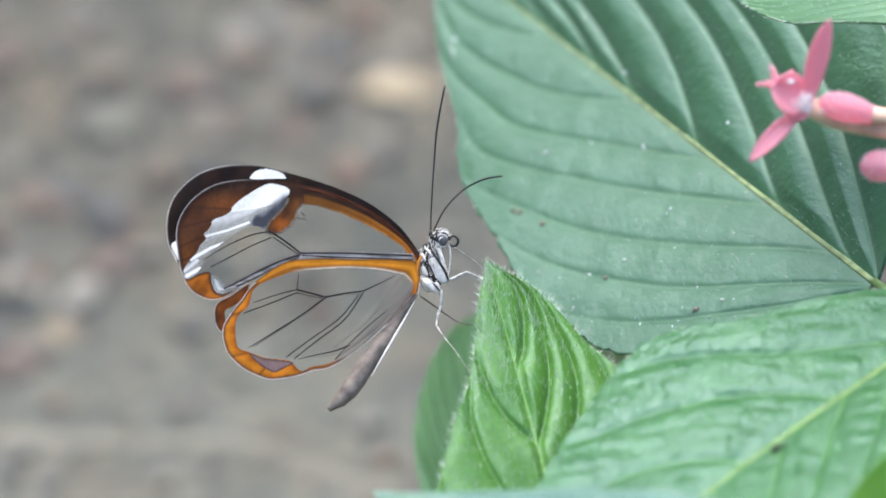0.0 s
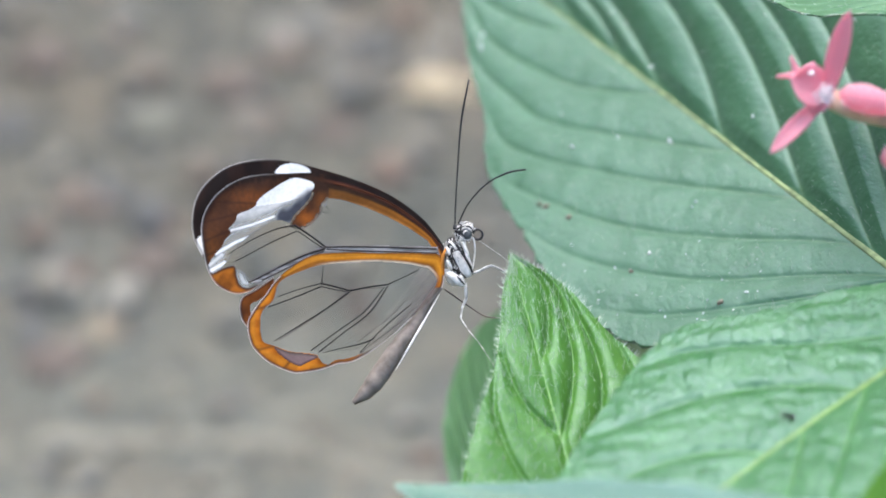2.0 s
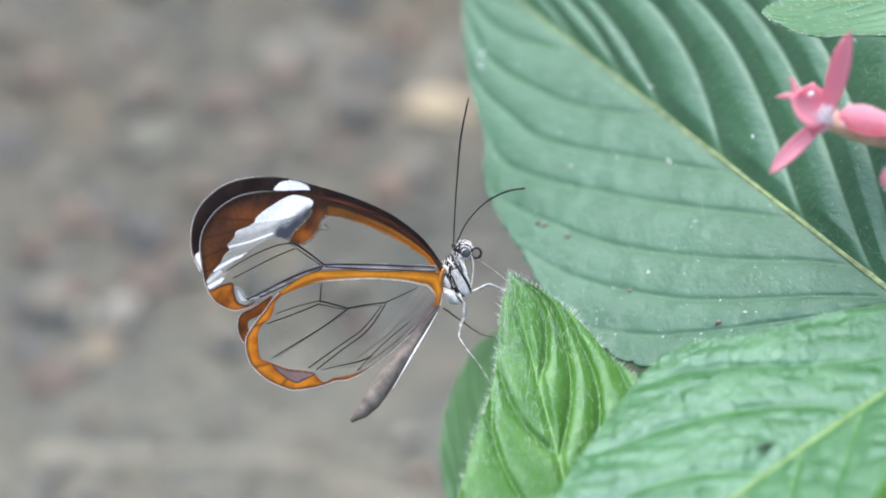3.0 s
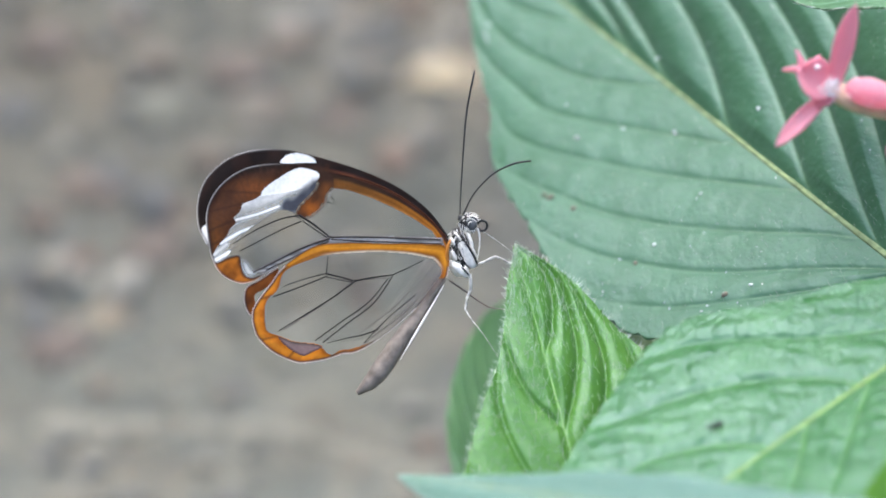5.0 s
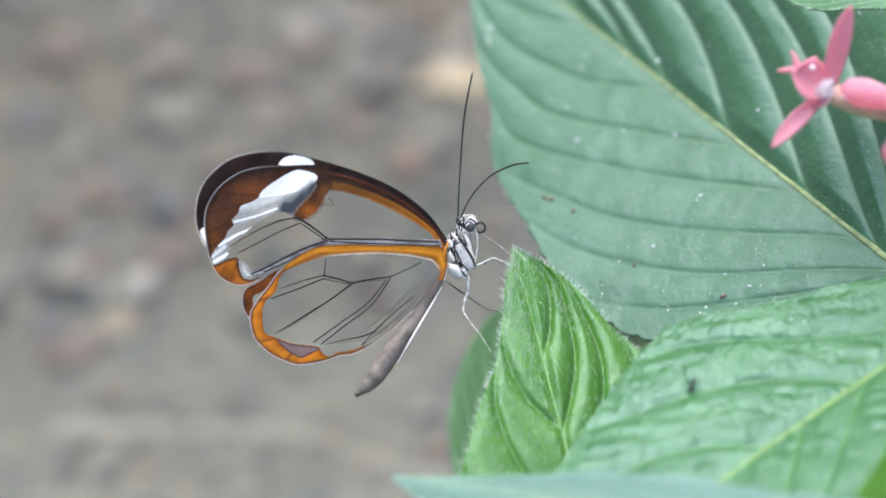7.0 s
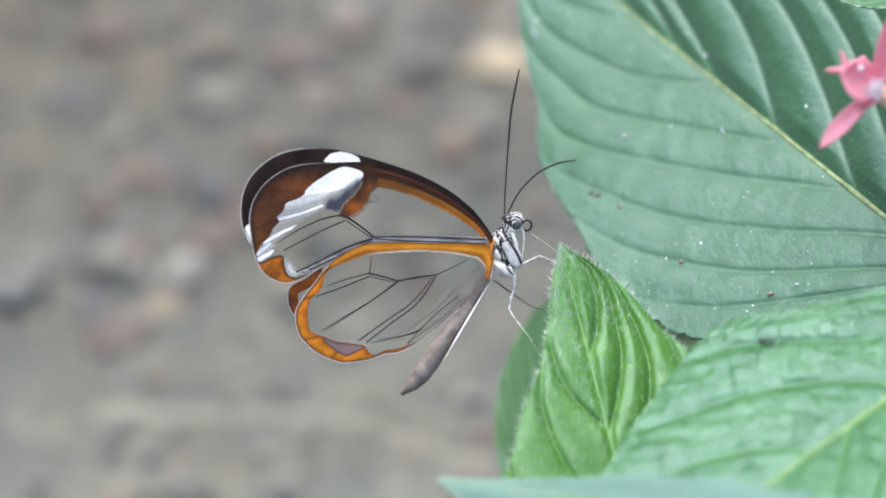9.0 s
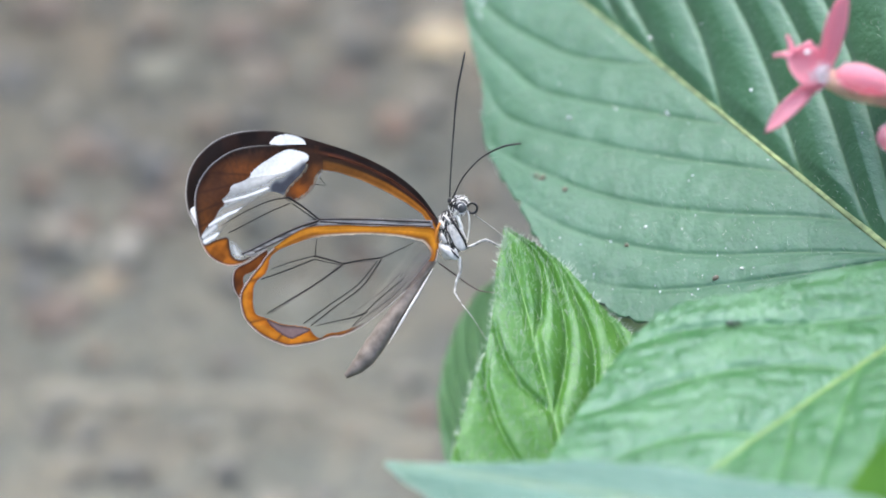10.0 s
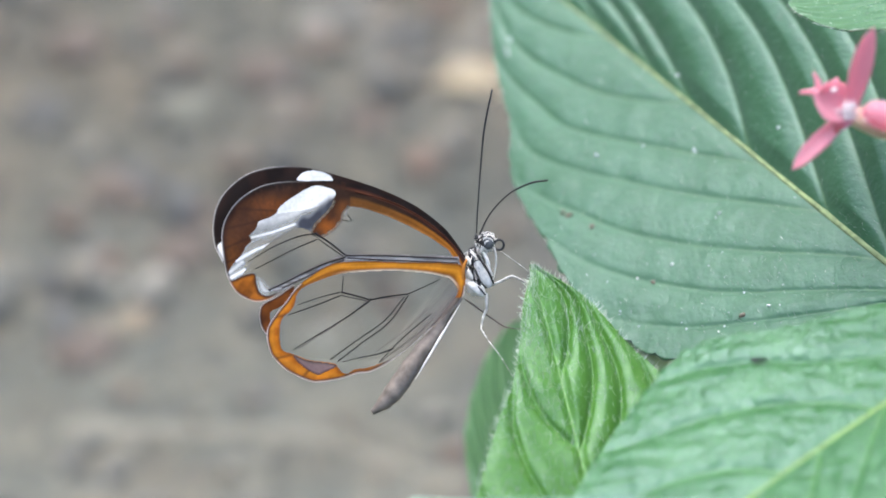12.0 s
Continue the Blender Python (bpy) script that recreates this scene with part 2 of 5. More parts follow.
# ---- mesh tools, all in millimetres ----
def part(name, verts, faces, mat, parent, label="", smooth=True):
    """One mesh under a thing; verts in the parent's space, in millimetres."""
    me = bpy.data.meshes.new(name)
    me.from_pydata((np.asarray(verts, dtype=float) * 0.001).tolist(), [], faces if isinstance(faces, list) else faces.tolist())
    me.materials.append(mat)
    if smooth:
        me.shade_smooth()
    ob = new(name, me)
    ob.parent = parent
    if label:
        ob["label"] = label
    return ob


def spline(points, per=10, closed=False):
    """Catmull-Rom through the points."""
    p = np.array(points, dtype=float)
    n = len(p)
    q = np.vstack([p[-1], p, p[0], p[1]]) if closed else np.vstack([2 * p[0] - p[1], p, 2 * p[-1] - p[-2]])
    out = []
    for i in range(n if closed else n - 1):
        a, b, c, d = q[i:i + 4]
        for t in np.arange(per) / per:
            out.append(0.5 * (2 * b + (c - a) * t + (2 * a - 5 * b + 4 * c - d) * t ** 2 + (3 * b - a - 3 * c + d) * t ** 3))
    if not closed:
        out.append(p[-1])
    return np.array(out)


def tube(points, radii, sides=7, flat=1.0):
    """A tapered round rod along the points. radii: one for each point, or two ends."""
    p = np.array(points, dtype=float)
    r = np.interp(np.linspace(0, 1, len(p)), np.linspace(0, 1, len(radii)), radii)
    tan = np.gradient(p, axis=0)
    tan /= np.linalg.norm(tan, axis=1)[:, None] + 1e-12
    side = np.cross(tan, (0.13, 0.21, 0.97))
    side /= np.linalg.norm(side, axis=1)[:, None] + 1e-12
    up = np.cross(side, tan)
    a = np.arange(sides) * 2 * np.pi / sides
    ring = p[:, None] + r[:, None, None] * (np.cos(a)[None, :, None] * side[:, None] + flat * np.sin(a)[None, :, None] * up[:, None])
    verts = np.vstack([ring.reshape(-1, 3), p[:1], p[-1:]])
    faces, n = [], len(p)
    for i in range(n - 1):
        for j in range(sides):
            k = (j + 1) % sides
            faces.append((i * sides + j, i * sides + k, (i + 1) * sides + k, (i + 1) * sides + j))
    for j in range(sides):
        k = (j + 1) % sides
        faces.append((n * sides, k, j))
        faces.append((n * sides + 1, (n - 1) * sides + j, (n - 1) * sides + k))
    return verts, faces


def ellipsoid(centre, axis, length, width, depth, rings=14, sides=18, shape=None):
    """A round body along axis. shape: its width along the way, 0 to 1."""
    d = np.array(axis, dtype=float)
    d /= np.linalg.norm(d)
    side = np.cross(d, (0, 0, 1.0))
    side /= np.linalg.norm(side)
    out = np.cross(side, d)
    t = (1 - np.cos(np.linspace(0.04, np.pi - 0.04, rings))) / 2
    f = np.array([shape(x) for x in t]) if shape else 2 * np.sqrt(t * (1 - t))
    a = np.arange(sides) * 2 * np.pi / sides
    c = np.array(centre, dtype=float)
    ring = c + d * ((t - 0.5) * length)[:, None, None] + f[:, None, None] * (np.cos(a)[None, :, None] * side * width / 2 + np.sin(a)[None, :, None] * out * depth / 2)
    verts = np.vstack([ring.reshape(-1, 3), [c - d * length / 2], [c + d * length / 2]])
    faces = []
    for i in range(rings - 1):
        for j in range(sides):
            k = (j + 1) % sides
            faces.append((i * sides + j, i * sides + k, (i + 1) * sides + k, (i + 1) * sides + j))
    for j in range(sides):
        k = (j + 1) % sides
        faces.append((rings * sides, k, j))
        faces.append((rings * sides + 1, (rings - 1) * sides + j, (rings - 1) * sides + k))
    return verts, faces


def joined(pieces):
    verts, faces, base = [], [], 0
    for v, f in pieces:
        verts.append(np.asarray(v))
        faces += [tuple(i + base for i in face) for face in f]
        base += len(v)
    return np.vstack(verts), faces


def thing(name, at, label, category, group=""):
    ob = new(name)
    ob.matrix_world = PLANT @ Matrix.Translation(Vector(at) * 0.001)
    return tagged(ob, label, category, group)


# ---- ground ----
def soil_height(x, y):
    """Millimetres of the soil's surface at world metres x, y."""
    return 6 * noise.noise((x * 14, y * 14, 0.3)) + 3 * noise.noise((x * 50, y * 50, 2.0)) - 4


def build_ground():
    rng = np.random.default_rng(11)
    n = 161
    # fine in the middle, wide at the rim
    g = np.linspace(-1, 1, n)
    g = np.sign(g) * (np.abs(g) * 0.45 + np.abs(g) ** 9 * 900)
    X, Y = np.meshgrid(g, g + 0.14)
    Z = np.zeros_like(X)
    for i in range(n):
        for j in range(n):
            if abs(g[i]) < 1.5 and abs(g[j]) < 1.5:
                Z[i, j] = soil_height(X[i, j], Y[i, j]) / 1000
    idx = np.arange(n * n).reshape(n, n)
    faces = np.stack([idx[:-1, :-1], idx[:-1, 1:], idx[1:, 1:], idx[1:, :-1]], -1).reshape(-1, 4)
    ob = part("ground", np.stack([X, Y, Z], -1).reshape(-1, 3) * 1000, faces, SOIL, None)
    tagged(ob, "bare grey-brown soil with grit and crumbs", "ground", kind="structure")
    pieces = []
    for k in range(2600):
        x, y = rng.uniform(-0.3, 0.3), rng.uniform(-0.12, 0.5)
        r = rng.choice([0.8, 1.4, 2.4, 3.4], p=[0.34, 0.36, 0.22, 0.08])
        c = np.array((x * 1000, y * 1000, soil_height(x, y) + r * 0.1))
        v, f = ellipsoid(c, rng.normal(size=3) * (1, 1, 0.3) + (0.01, 0, 0), r * rng.uniform(1.6, 2.8), r * rng.uniform(1.2, 2), r * rng.uniform(0.9, 1.6), 5, 6)
        v = v + rng.normal(size=v.shape) * r * 0.09
        pieces.append((v, f))
    # coarser litter where the bed is turned up beside the shrub
    for k in range(620):
        x, y = rng.uniform(-0.13, 0.1), rng.uniform(0.07, 0.3)
        if y < 0.145 and k % 3:
            continue
        r = rng.choice([1.2, 2.0, 3.0, 4.2], p=[0.3, 0.36, 0.24, 0.1]) * (0.55 if y < 0.135 else 1.0)
        c = np.array((x * 1000, y * 1000, soil_height(x, y) + r * 0.05))
        v, f = ellipsoid(c, rng.normal(size=3) * (1, 1, 0.3) + (0.01, 0, 0), r * rng.uniform(1.6, 2.6), r * rng.uniform(1.4, 2.2), r * rng.uniform(0.9, 1.5), 6, 8)
        pieces.append((v + rng.normal(size=v.shape) * r * 0.1, f))
    ob = part("soil_crumbs", *joined(pieces), GRIT, None)
    tagged(ob, "loose brown and grey soil crumbs and grit", "grit", kind="stuff")


build_ground()


def on_ground(u, v):
    """World millimetres of the ground point that lies behind (u, v) of the focus plane."""
    eye = PLANT @ Vector((0, 0, 0.8))
    way = PLANT @ Vector((u / 1000, v / 1000, 0)) - eye
    level = 0.0
    for _ in range(8):
        p = eye + way * ((eye.z - level) / -way.z)
        level = soil_height(p.x, p.y) / 1000
    return np.array((p.x * 1000, p.y * 1000, soil_height(p.x, p.y)))


def dry_leaf(u, v, length, width, turn):
    c = on_ground(u, v)
    ob = new("dry_leaf")
    ob.matrix_world = pose(c[0] / 1000, c[1] / 1000, c[2] / 1000 - 0.0004, 0, 0, turn)
    tagged(ob, "small dry tan leaf lying on the soil", "dead leaf")
    verts, faces = [], []
    for i in range(15):
        s = i / 14
        half = width / 2 * math.sin(math.pi * min(1, s * 0.98 + 0.01)) ** 0.7
        for j in range(7):
            x = j / 3 - 1
            verts.append(((s - 0.5) * length, x * half, 1.2 * x * x + 0.8 * math.sin(s * 5)))
    for i in range(14):
        for j in range(6):
            faces.append((i * 7 + j, i * 7 + j + 1, i * 7 + j + 8, i * 7 + j + 7))
    blade = part("blade", verts, faces, TAN, ob)
    blade.modifiers.new("thickness", "SOLIDIFY").thickness = 0.0004
    part("midrib", *tube(spline([(-length / 2, 0, 0.4), (0, 0, 0.9), (length / 2 - 0.5, 0, 0.2)], 6), (0.3, 0.12)), STRAW, ob)


def stone(u, v, size, mat, label, seed):
    rng = np.random.default_rng(seed)
    c = on_ground(u, v)
    verts, faces = ellipsoid((0, 0, 0), (1, 0.3, 0.05), size * 1.5, size * 1.3, size * 0.55, 12, 16)
    ob = part("pebble" if mat is PALE_STONE else "clod", verts * (1 + 0.16 * np.sin(verts[:, :1] * 9 / size + seed) * np.cos(verts[:, 1:2] * 8 / size + 2 * seed)) + rng.normal(size=verts.shape) * size * 0.025, faces, mat, None)
    ob.location = (c[0] / 1000, c[1] / 1000, c[2] / 1000)
    tagged(ob, label, "pebble" if mat is PALE_STONE else "clod", "clods and pebbles on the soil")


def enclosure():
    """Plain clipped hedges that close the garden bed on four sides."""
    for name, x, y, lx, ly in (("wall_north", 0, 3.2, 6.6, 0.4), ("wall_south", 0, -3.2, 6.6, 0.4), ("wall_east", 3.1, 0, 0.4, 5.9), ("wall_west", -3.1, 0, 0.4, 5.9)):
        bm = bmesh.new()
        bmesh.ops.create_cube(bm, size=1.0)
        for q in bm.verts:
            q.co = Vector((q.co.x * lx, q.co.y * ly, (q.co.z + 0.5) * 2.4 - 0.02))
        me = bpy.data.meshes.new(name)
        bm.to_mesh(me)
        bm.free()
        me.materials.append(HEDGE)
        ob = new(name, me)
        ob.location = (x, y, 0)
        tagged(ob, "dense dark green hedge round the garden bed", "hedge", kind="structure")


enclosure()
dry_leaf(-4.9, 17.3, 12, 6.5, 4)
PALE, TANNISH, DARK, RED, GREY = "pale rounded pebble half sunk in the soil", "small tan clod on the soil", "dark damp clod of soil", "reddish-brown crumbly clod on the soil", "olive-grey clod on the soil"
CLODS = ((-46.6, -5.2, 5.2, PALE_STONE, PALE), (-42.4, -9.6, 4.8, TAN_CLOD, TANNISH), (-26.5, 9.1, 4.6, DARK_CLOD, DARK), (-16.2, 12.9, 5.0, RED_CLOD, RED),
         (-28.0, 18.2, 6.5, RED_CLOD, RED), (-13.0, 22.0, 6.5, DARK_CLOD, DARK), (-53.0, 13.0, 6.0, DARK_CLOD, DARK), (-42.7, 5.7, 7.0, DARK_CLOD, DARK),
         (-37.0, -1.8, 6.5, RED_CLOD, RED), (-47.4, -12.7, 7.0, RED_CLOD, RED), (-36.8, 13.8, 6.5, GREY_CLOD, GREY), (-49.0, 21.0, 6.0, RED_CLOD, RED), (-9.0, 9.5, 5.0, GREY_CLOD, GREY), (-21.5, -13.0, 6.5, GREY_CLOD, GREY))
for k, (u, v, size, mat, label) in enumerate(CLODS):
    stone(u, v, size, mat, label, k)


def straw(a, b, r):
    p, q = on_ground(*a), on_ground(*b)
    line = []
    for k in range(13):
        m = p + (q - p) * k / 12 + np.array((0, 3 * math.sin(math.pi * k / 12), 0))
        line.append((m[0], m[1], soil_height(m[0] / 1000, m[1] / 1000) - r * 0.45))
    ob = new("dry_stalk")
    ob.location = Vector(line[6]) * 0.001
    tagged(ob, "pale dry plant stalk lying on the soil", "stalk")
    line = np.array(line) - line[6]
    part("stem", *tube(spline(line, 3), (r, r * 0.7)), STRAW, ob)
    for k in (3, 8):
        part("node", *ellipsoid(line[k], line[k + 1] - line[k], r * 1.5, r * 2.3, r * 2.3, 8, 10), STRAW, ob, "swollen leaf node")


straw((-50, -21.5), (-4, -26.5), 2.3)


# ---- the plant ----
STEM_FOOT = PLANT.inverted() @ Vector(((PLANT @ Vector((0.068, -0.008, 0.014)))[0], (PLANT @ Vector((0.068, -0.008, 0.014)))[1], 0.0))
plant = new("pentas_plant")
plant.matrix_world = PLANT @ Matrix.Translation(STEM_FOOT)
tagged(plant, "hairy green shrub with pink star flowers and broad veined leaves", "plant")
FOOT = np.array(STEM_FOOT) * 1000
RISE = np.array((0.0, math.cos(TILT), math.sin(TILT)))


def grown(name, verts, faces, mat, parent=None, label="", smooth=True):
    """A part of the plant, in plant-frame millimetres."""
    return part(name, np.asarray(verts, dtype=float) - FOOT, faces, mat, parent or plant, label, smooth)


class Blade:
    """A leaf blade: base, tip and upward normal, with half widths and lift on both sides of the midrib."""

    def __init__(self, base, tip, normal, widths, folds, arch=2.0, shape=(0.72, 1.05), veins=None, trim=(None, None), groove=0.45, bulge=0.8, wave=0.5, seed=1, span=2.8, pucker=0.012, droop=(0.0, 0.0), valley=2.0, waves=(0.25, 1.6)):
        self.base, tip = np.array(base, float), np.array(tip, float)
        self.along = tip - self.base
        self.length = np.linalg.norm(self.along)
        d = self.along / self.length
        n = np.array(normal, float)
        n -= d * (n @ d)
        self.normal = n / np.linalg.norm(n)
        self.side = np.cross(self.normal, d)
        self.widths, self.folds, self.arch, self.shape = widths, folds, arch, shape
        self.groove, self.wave, self.seed, self.span, self.pucker = groove, wave, seed, span, pucker
        self.droop, self.valley = droop, valley
        self.bulge = bulge if isinstance(bulge, tuple) else (bulge, bulge)
        rng = np.random.default_rng(seed)
        self.ripple = [(rng.uniform(*waves) * c, rng.uniform(*waves), rng.uniform(0, 6.28)) for c in (1, -1) * 7]
        # side veins, left and right of the midrib: where each leaves it, and how it sweeps towards the tip
        self.veins = veins or [[(a, 0.3, 0.3) for a in (-0.05, 0.1, 0.25, 0.4, 0.55, 0.7, 0.82)], [(a, 0.35, 0.4) for a in (-0.1, 0.05, 0.2, 0.36, 0.5, 0.64, 0.78)]]
        # how the margin swells and narrows: rows of place along the blade and share of the smooth outline
        self.stations = np.linspace(0, 1, 201)
        self.margin = []
        for rows in trim:
            f = np.interp(self.stations, [a for a, _ in rows], [b for _, b in rows]) if rows else np.ones(201)
            self.margin.append(np.convolve(np.pad(f, 6, mode="edge"), np.hanning(15)[1:-1] / np.hanning(15).sum(), "valid"))

    def half(self, s, right):
        a, b = self.shape[right] if isinstance(self.shape[0], tuple) else self.shape
        peak = a / (a + b)
        return self.widths[right] * s ** a * (1 - s) ** b / (peak ** a * (1 - peak) ** b) * np.interp(s, self.stations, self.margin[right])

    def vein_gap(self, s, ax, right):
        """Millimetres to the nearest side vein. The veins sweep forward as they near the edge."""
        gap = np.full(np.shape(s), 99.0)
        half = self.half(s, right) + 0.05
        for s0, c1, c2, *c3 in self.veins[right]:
            c3 = c3[0] if c3 else 0.0
            off = s - s0 - c1 * ax - c2 * ax ** 2 - c3 * ax ** 3
            gap = np.minimum(gap, np.abs(off) / np.sqrt(1 / self.length ** 2 + ((c1 + 2 * c2 * ax + 3 * c3 * ax ** 2) / half) ** 2))
        return gap

    def point(self, s, x):
        """Places at s along the midrib and x across, -1 the right edge to 1 the left edge; and vein nearness."""
        s, x = np.broadcast_arrays(np.asarray(s, float), np.asarray(x, float))
        right = x < 0
        ax, sign0 = np.abs(x), np.where(right, -1.0, 1.0)
        y = np.where(right, self.half(s, 1), self.half(s, 0)) * ax
        gap = np.where(right, self.vein_gap(s, ax, 1), self.vein_gap(s, ax, 0))
        f = np.radians(np.where(right, self.folds[1], self.folds[0]))
        body = np.exp(-((1 - ax) / 0.12) ** 2)
        thin = np.clip(y / self.valley, 0, 1)
        lift = np.where(right, self.bulge[1], self.bulge[0]) * (1 - np.clip(1 - gap / self.span, 0, 1) ** 2) * (1 - 0.7 * body) - self.groove * np.exp(-(gap / 0.35) ** 2) * (1 - 0.6 * body)
        for k, (fa, fb, ph) in enumerate(self.ripple):
            lift = lift + self.pucker * np.sin(fa * s * self.length + fb * sign0 * y + ph) * (1 - np.exp(-(gap / 0.8) ** 2))
        lift = lift * thin
        lift = lift + self.wave * ax ** 2 * np.sin(s * 11 + self.seed) * np.sin(np.pi * s)
        lift = lift - np.where(right, self.droop[1], self.droop[0]) * ax ** 4 * np.sin(np.pi * s) ** 0.5
        lift = lift + self.arch * 4 * s * (1 - s)
        sign = np.where(right, -1.0, 1.0)
        p = self.base + s[..., None] * self.along + (sign * y * np.cos(f))[..., None] * self.side + (y * np.sin(f) + lift)[..., None] * self.normal
        near = np.exp(-(gap / 0.14) ** 2) * 0.33 * np.clip(1.15 - ax, 0, 1)
        return p, near

    def chart(self, ns, nx):
        """Millimetres along and across the blade, at the mesh's points."""
        S, X = np.meshgrid(np.linspace(0.002, 0.998, ns), np.linspace(-1, 1, 2 * nx + 1), indexing="ij")
        y = X * np.where(X < 0, self.half(S, 1), self.half(S, 0))
        return np.stack([S * self.length + 0.35 * np.abs(y), y, np.full(S.shape, float(self.seed))], -1)

    def mesh(self, ns, nx):
        s = np.linspace(0.002, 0.998, ns)
        x = np.linspace(-1, 1, 2 * nx + 1)
        S, X = np.meshgrid(s, x, indexing="ij")
        edge = 0.006 * np.sin(S * 160 + self.seed) + 0.004 * np.sin(S * 271)
        P, near = self.point(S, X * (1 + edge * (np.abs(X) > 0.999)))
        near = np.clip(near + 0.9 * np.exp(-(np.abs(X) / 0.008) ** 2), 0, 1)
        m = 2 * nx + 1
        idx = np.arange(ns * m).reshape(ns, m)
        faces = np.stack([idx[:-1, :-1], idx[1:, :-1], idx[1:, 1:], idx[:-1, 1:]], -1).reshape(-1, 4)
        return P.reshape(-1, 3), faces, near.reshape(-1)


def hair_tufts(blade, count, rim, length, seed, stretch=(0.05, 0.99), thick=0.022):
    """Fine tapering hairs; rim: the share that stands on the edge, half of the rest on the veins."""
    rng = np.random.default_rng(seed)
    s = rng.uniform(*stretch, size=count)
    x = rng.uniform(-0.98, 0.98, size=count)
    on_rim = rng.random(count) < rim
    x = np.where(on_rim, np.sign(x) * 0.995, x)
    p, near = blade.point(s, x)
    out = np.where(on_rim[:, None], np.sign(x)[:, None] * blade.side * 0.9 + blade.normal * 0.25, blade.normal * 0.9)
    out = out + blade.along / blade.length * 0.45 + rng.normal(size=(count, 3)) * 0.28
    out /= np.linalg.norm(out, axis=1)[:, None]
    L = length * rng.uniform(0.5, 1.25, size=count)
    a = np.cross(out, rng.normal(size=(count, 3)))
    a /= np.linalg.norm(a, axis=1)[:, None]
    b = np.cross(out, a)
    verts = np.empty((count, 7, 3))
    mid = p + out * (L * 0.5)[:, None]
    for k in range(3):
        w = math.cos(k * 2.094) * a + math.sin(k * 2.094) * b
        verts[:, k] = p + w * thick - out * 0.05
        verts[:, 3 + k] = mid + w * thick * 0.7
    verts[:, 6] = p + out * L[:, None] + blade.along / blade.length * (0.2 * L)[:, None]
    tri = []
    for k in range(3):
        j = (k + 1) % 3
        tri += [(k, j, 3 + j), (k, 3 + j, 3 + k), (3 + k, 3 + j, 6)]
    faces = (np.arange(count)[:, None, None] * 7 + np.array(tri)[None]).reshape(-1, 3)
    return verts.reshape(-1, 3), faces


def leaf(blade, mat, label, ns=220, nx=60, rib=0.4, hairs=0, rim=0.4, hair_length=0.7, stretch=(0.05, 0.99), petiole=(), rib_mat=None, thick=0.022):
    verts, faces, near = blade.mesh(ns, nx)
    ob = grown("leaf", verts, faces, mat, None, label)
    ob.data.attributes.new("vein", "FLOAT", "POINT").data.foreach_set("value", near)
    ob.data.attributes.new("blade_place", "FLOAT_VECTOR", "POINT").data.foreach_set("vector", blade.chart(ns, nx).reshape(-1))
    solid = ob.modifiers.new("thickness", "SOLIDIFY")
    solid.thickness, solid.offset = 0.0003, -1
    s = np.linspace(0.003, 0.97, 60)
    line = blade.point(s, 0.0)[0] + blade.normal * 0.02
    rib_ob = grown("midrib", *tube(line, (rib, rib * 0.75, rib * 0.5, rib * 0.2), 8, 0.6), rib_mat or RIB, ob)
    if hairs:
        h = grown("leaf_hairs", *hair_tufts(blade, hairs, rim, hair_length, blade.seed, stretch, thick), HAIR, ob, smooth=False)
        h["kind"] = "stuff"
    if petiole:
        path = [blade.point(0.004, 0.0)[0], *petiole]
        grown("petiole", *tube(spline(path, 8), (rib * 1.2, rib * 1.6), 9), STALK, ob)
    return ob


def on_stem(t):
    return np.array((68.0, -8.0, 14.0)) + t * RISE


# main stem and a side shoot
stem_low = np.array((68.0, -8.0, 14.0)) - RISE * ((138 + -8 * math.cos(TILT) + 14 * math.sin(TILT)) + 4)
grown("stem", *tube(spline([stem_low, (stem_low + on_stem(0)) / 2 + (0.8, 0, 0.5), on_stem(0), on_stem(22)], 10), (2.4, 1.9, 1.4), 12), STALK)
shoot_top = np.array((25.0, -50.0, 10.0))
shoot_low = shoot_top - RISE * (138 + shoot_top @ RISE + 4)
grown("side_stem", *tube(spline([shoot_low, (shoot_low + shoot_top) / 2 + (0.6, 0.4, 0), shoot_top], 10), (1.7, 1.2), 10), STALK)

big = Blade((47.8, -3.8, 2), (-1.3, 36.7, -62), (-0.448, 0.5625, 0.694), (26.6, 25.7), (8, 18), arch=-0.3, shape=(0.66, 1.12), seed=3, groove=0.125, bulge=(0.28, 0.85), span=3.4, pucker=0.012,
            trim=(((0.0, 1.1), (0.2, 1.1), (0.285, 1.02), (0.367, 0.98), (0.43, 0.95), (0.48, 0.925), (0.555, 0.945), (0.625, 0.965), (0.66, 0.94), (0.695, 0.885), (0.75, 0.905), (0.816, 0.96), (0.89, 0.99), (0.94, 1.02)), None),
            veins=([(-0.2, 0.46, 0.06), (-0.07, 0.48, -0.02, 0.1), (0.079, 0.482, -0.049, 0.112), (0.215, 0.565, -0.113, 0.042), (0.345, 0.6, -0.28, 0.16), (0.519, 0.389, 0.034), (0.704, 0.324, -0.011, -0.046), (0.82, 0.28, 0.0)],
                   [(-0.13, 0.36, 0.5), (0.044, 0.423, 0.448, -0.069), (0.202, 0.509, 0.219, 0.018), (0.384, 0.435, 0.251, -0.045), (0.519, 0.68, -0.18), (0.607, 0.645, -0.159), (0.72, 0.55, 0.0), (0.82, 0.5, 0.0)]))
leaf(big, BIG_LEAF, "broad mature green leaf with sunken veins and pale dust", 360, 120, 0.42, 1800, 0.12, 0.45, petiole=[(54, -8, 9), on_stem(-4)], thick=0.015)
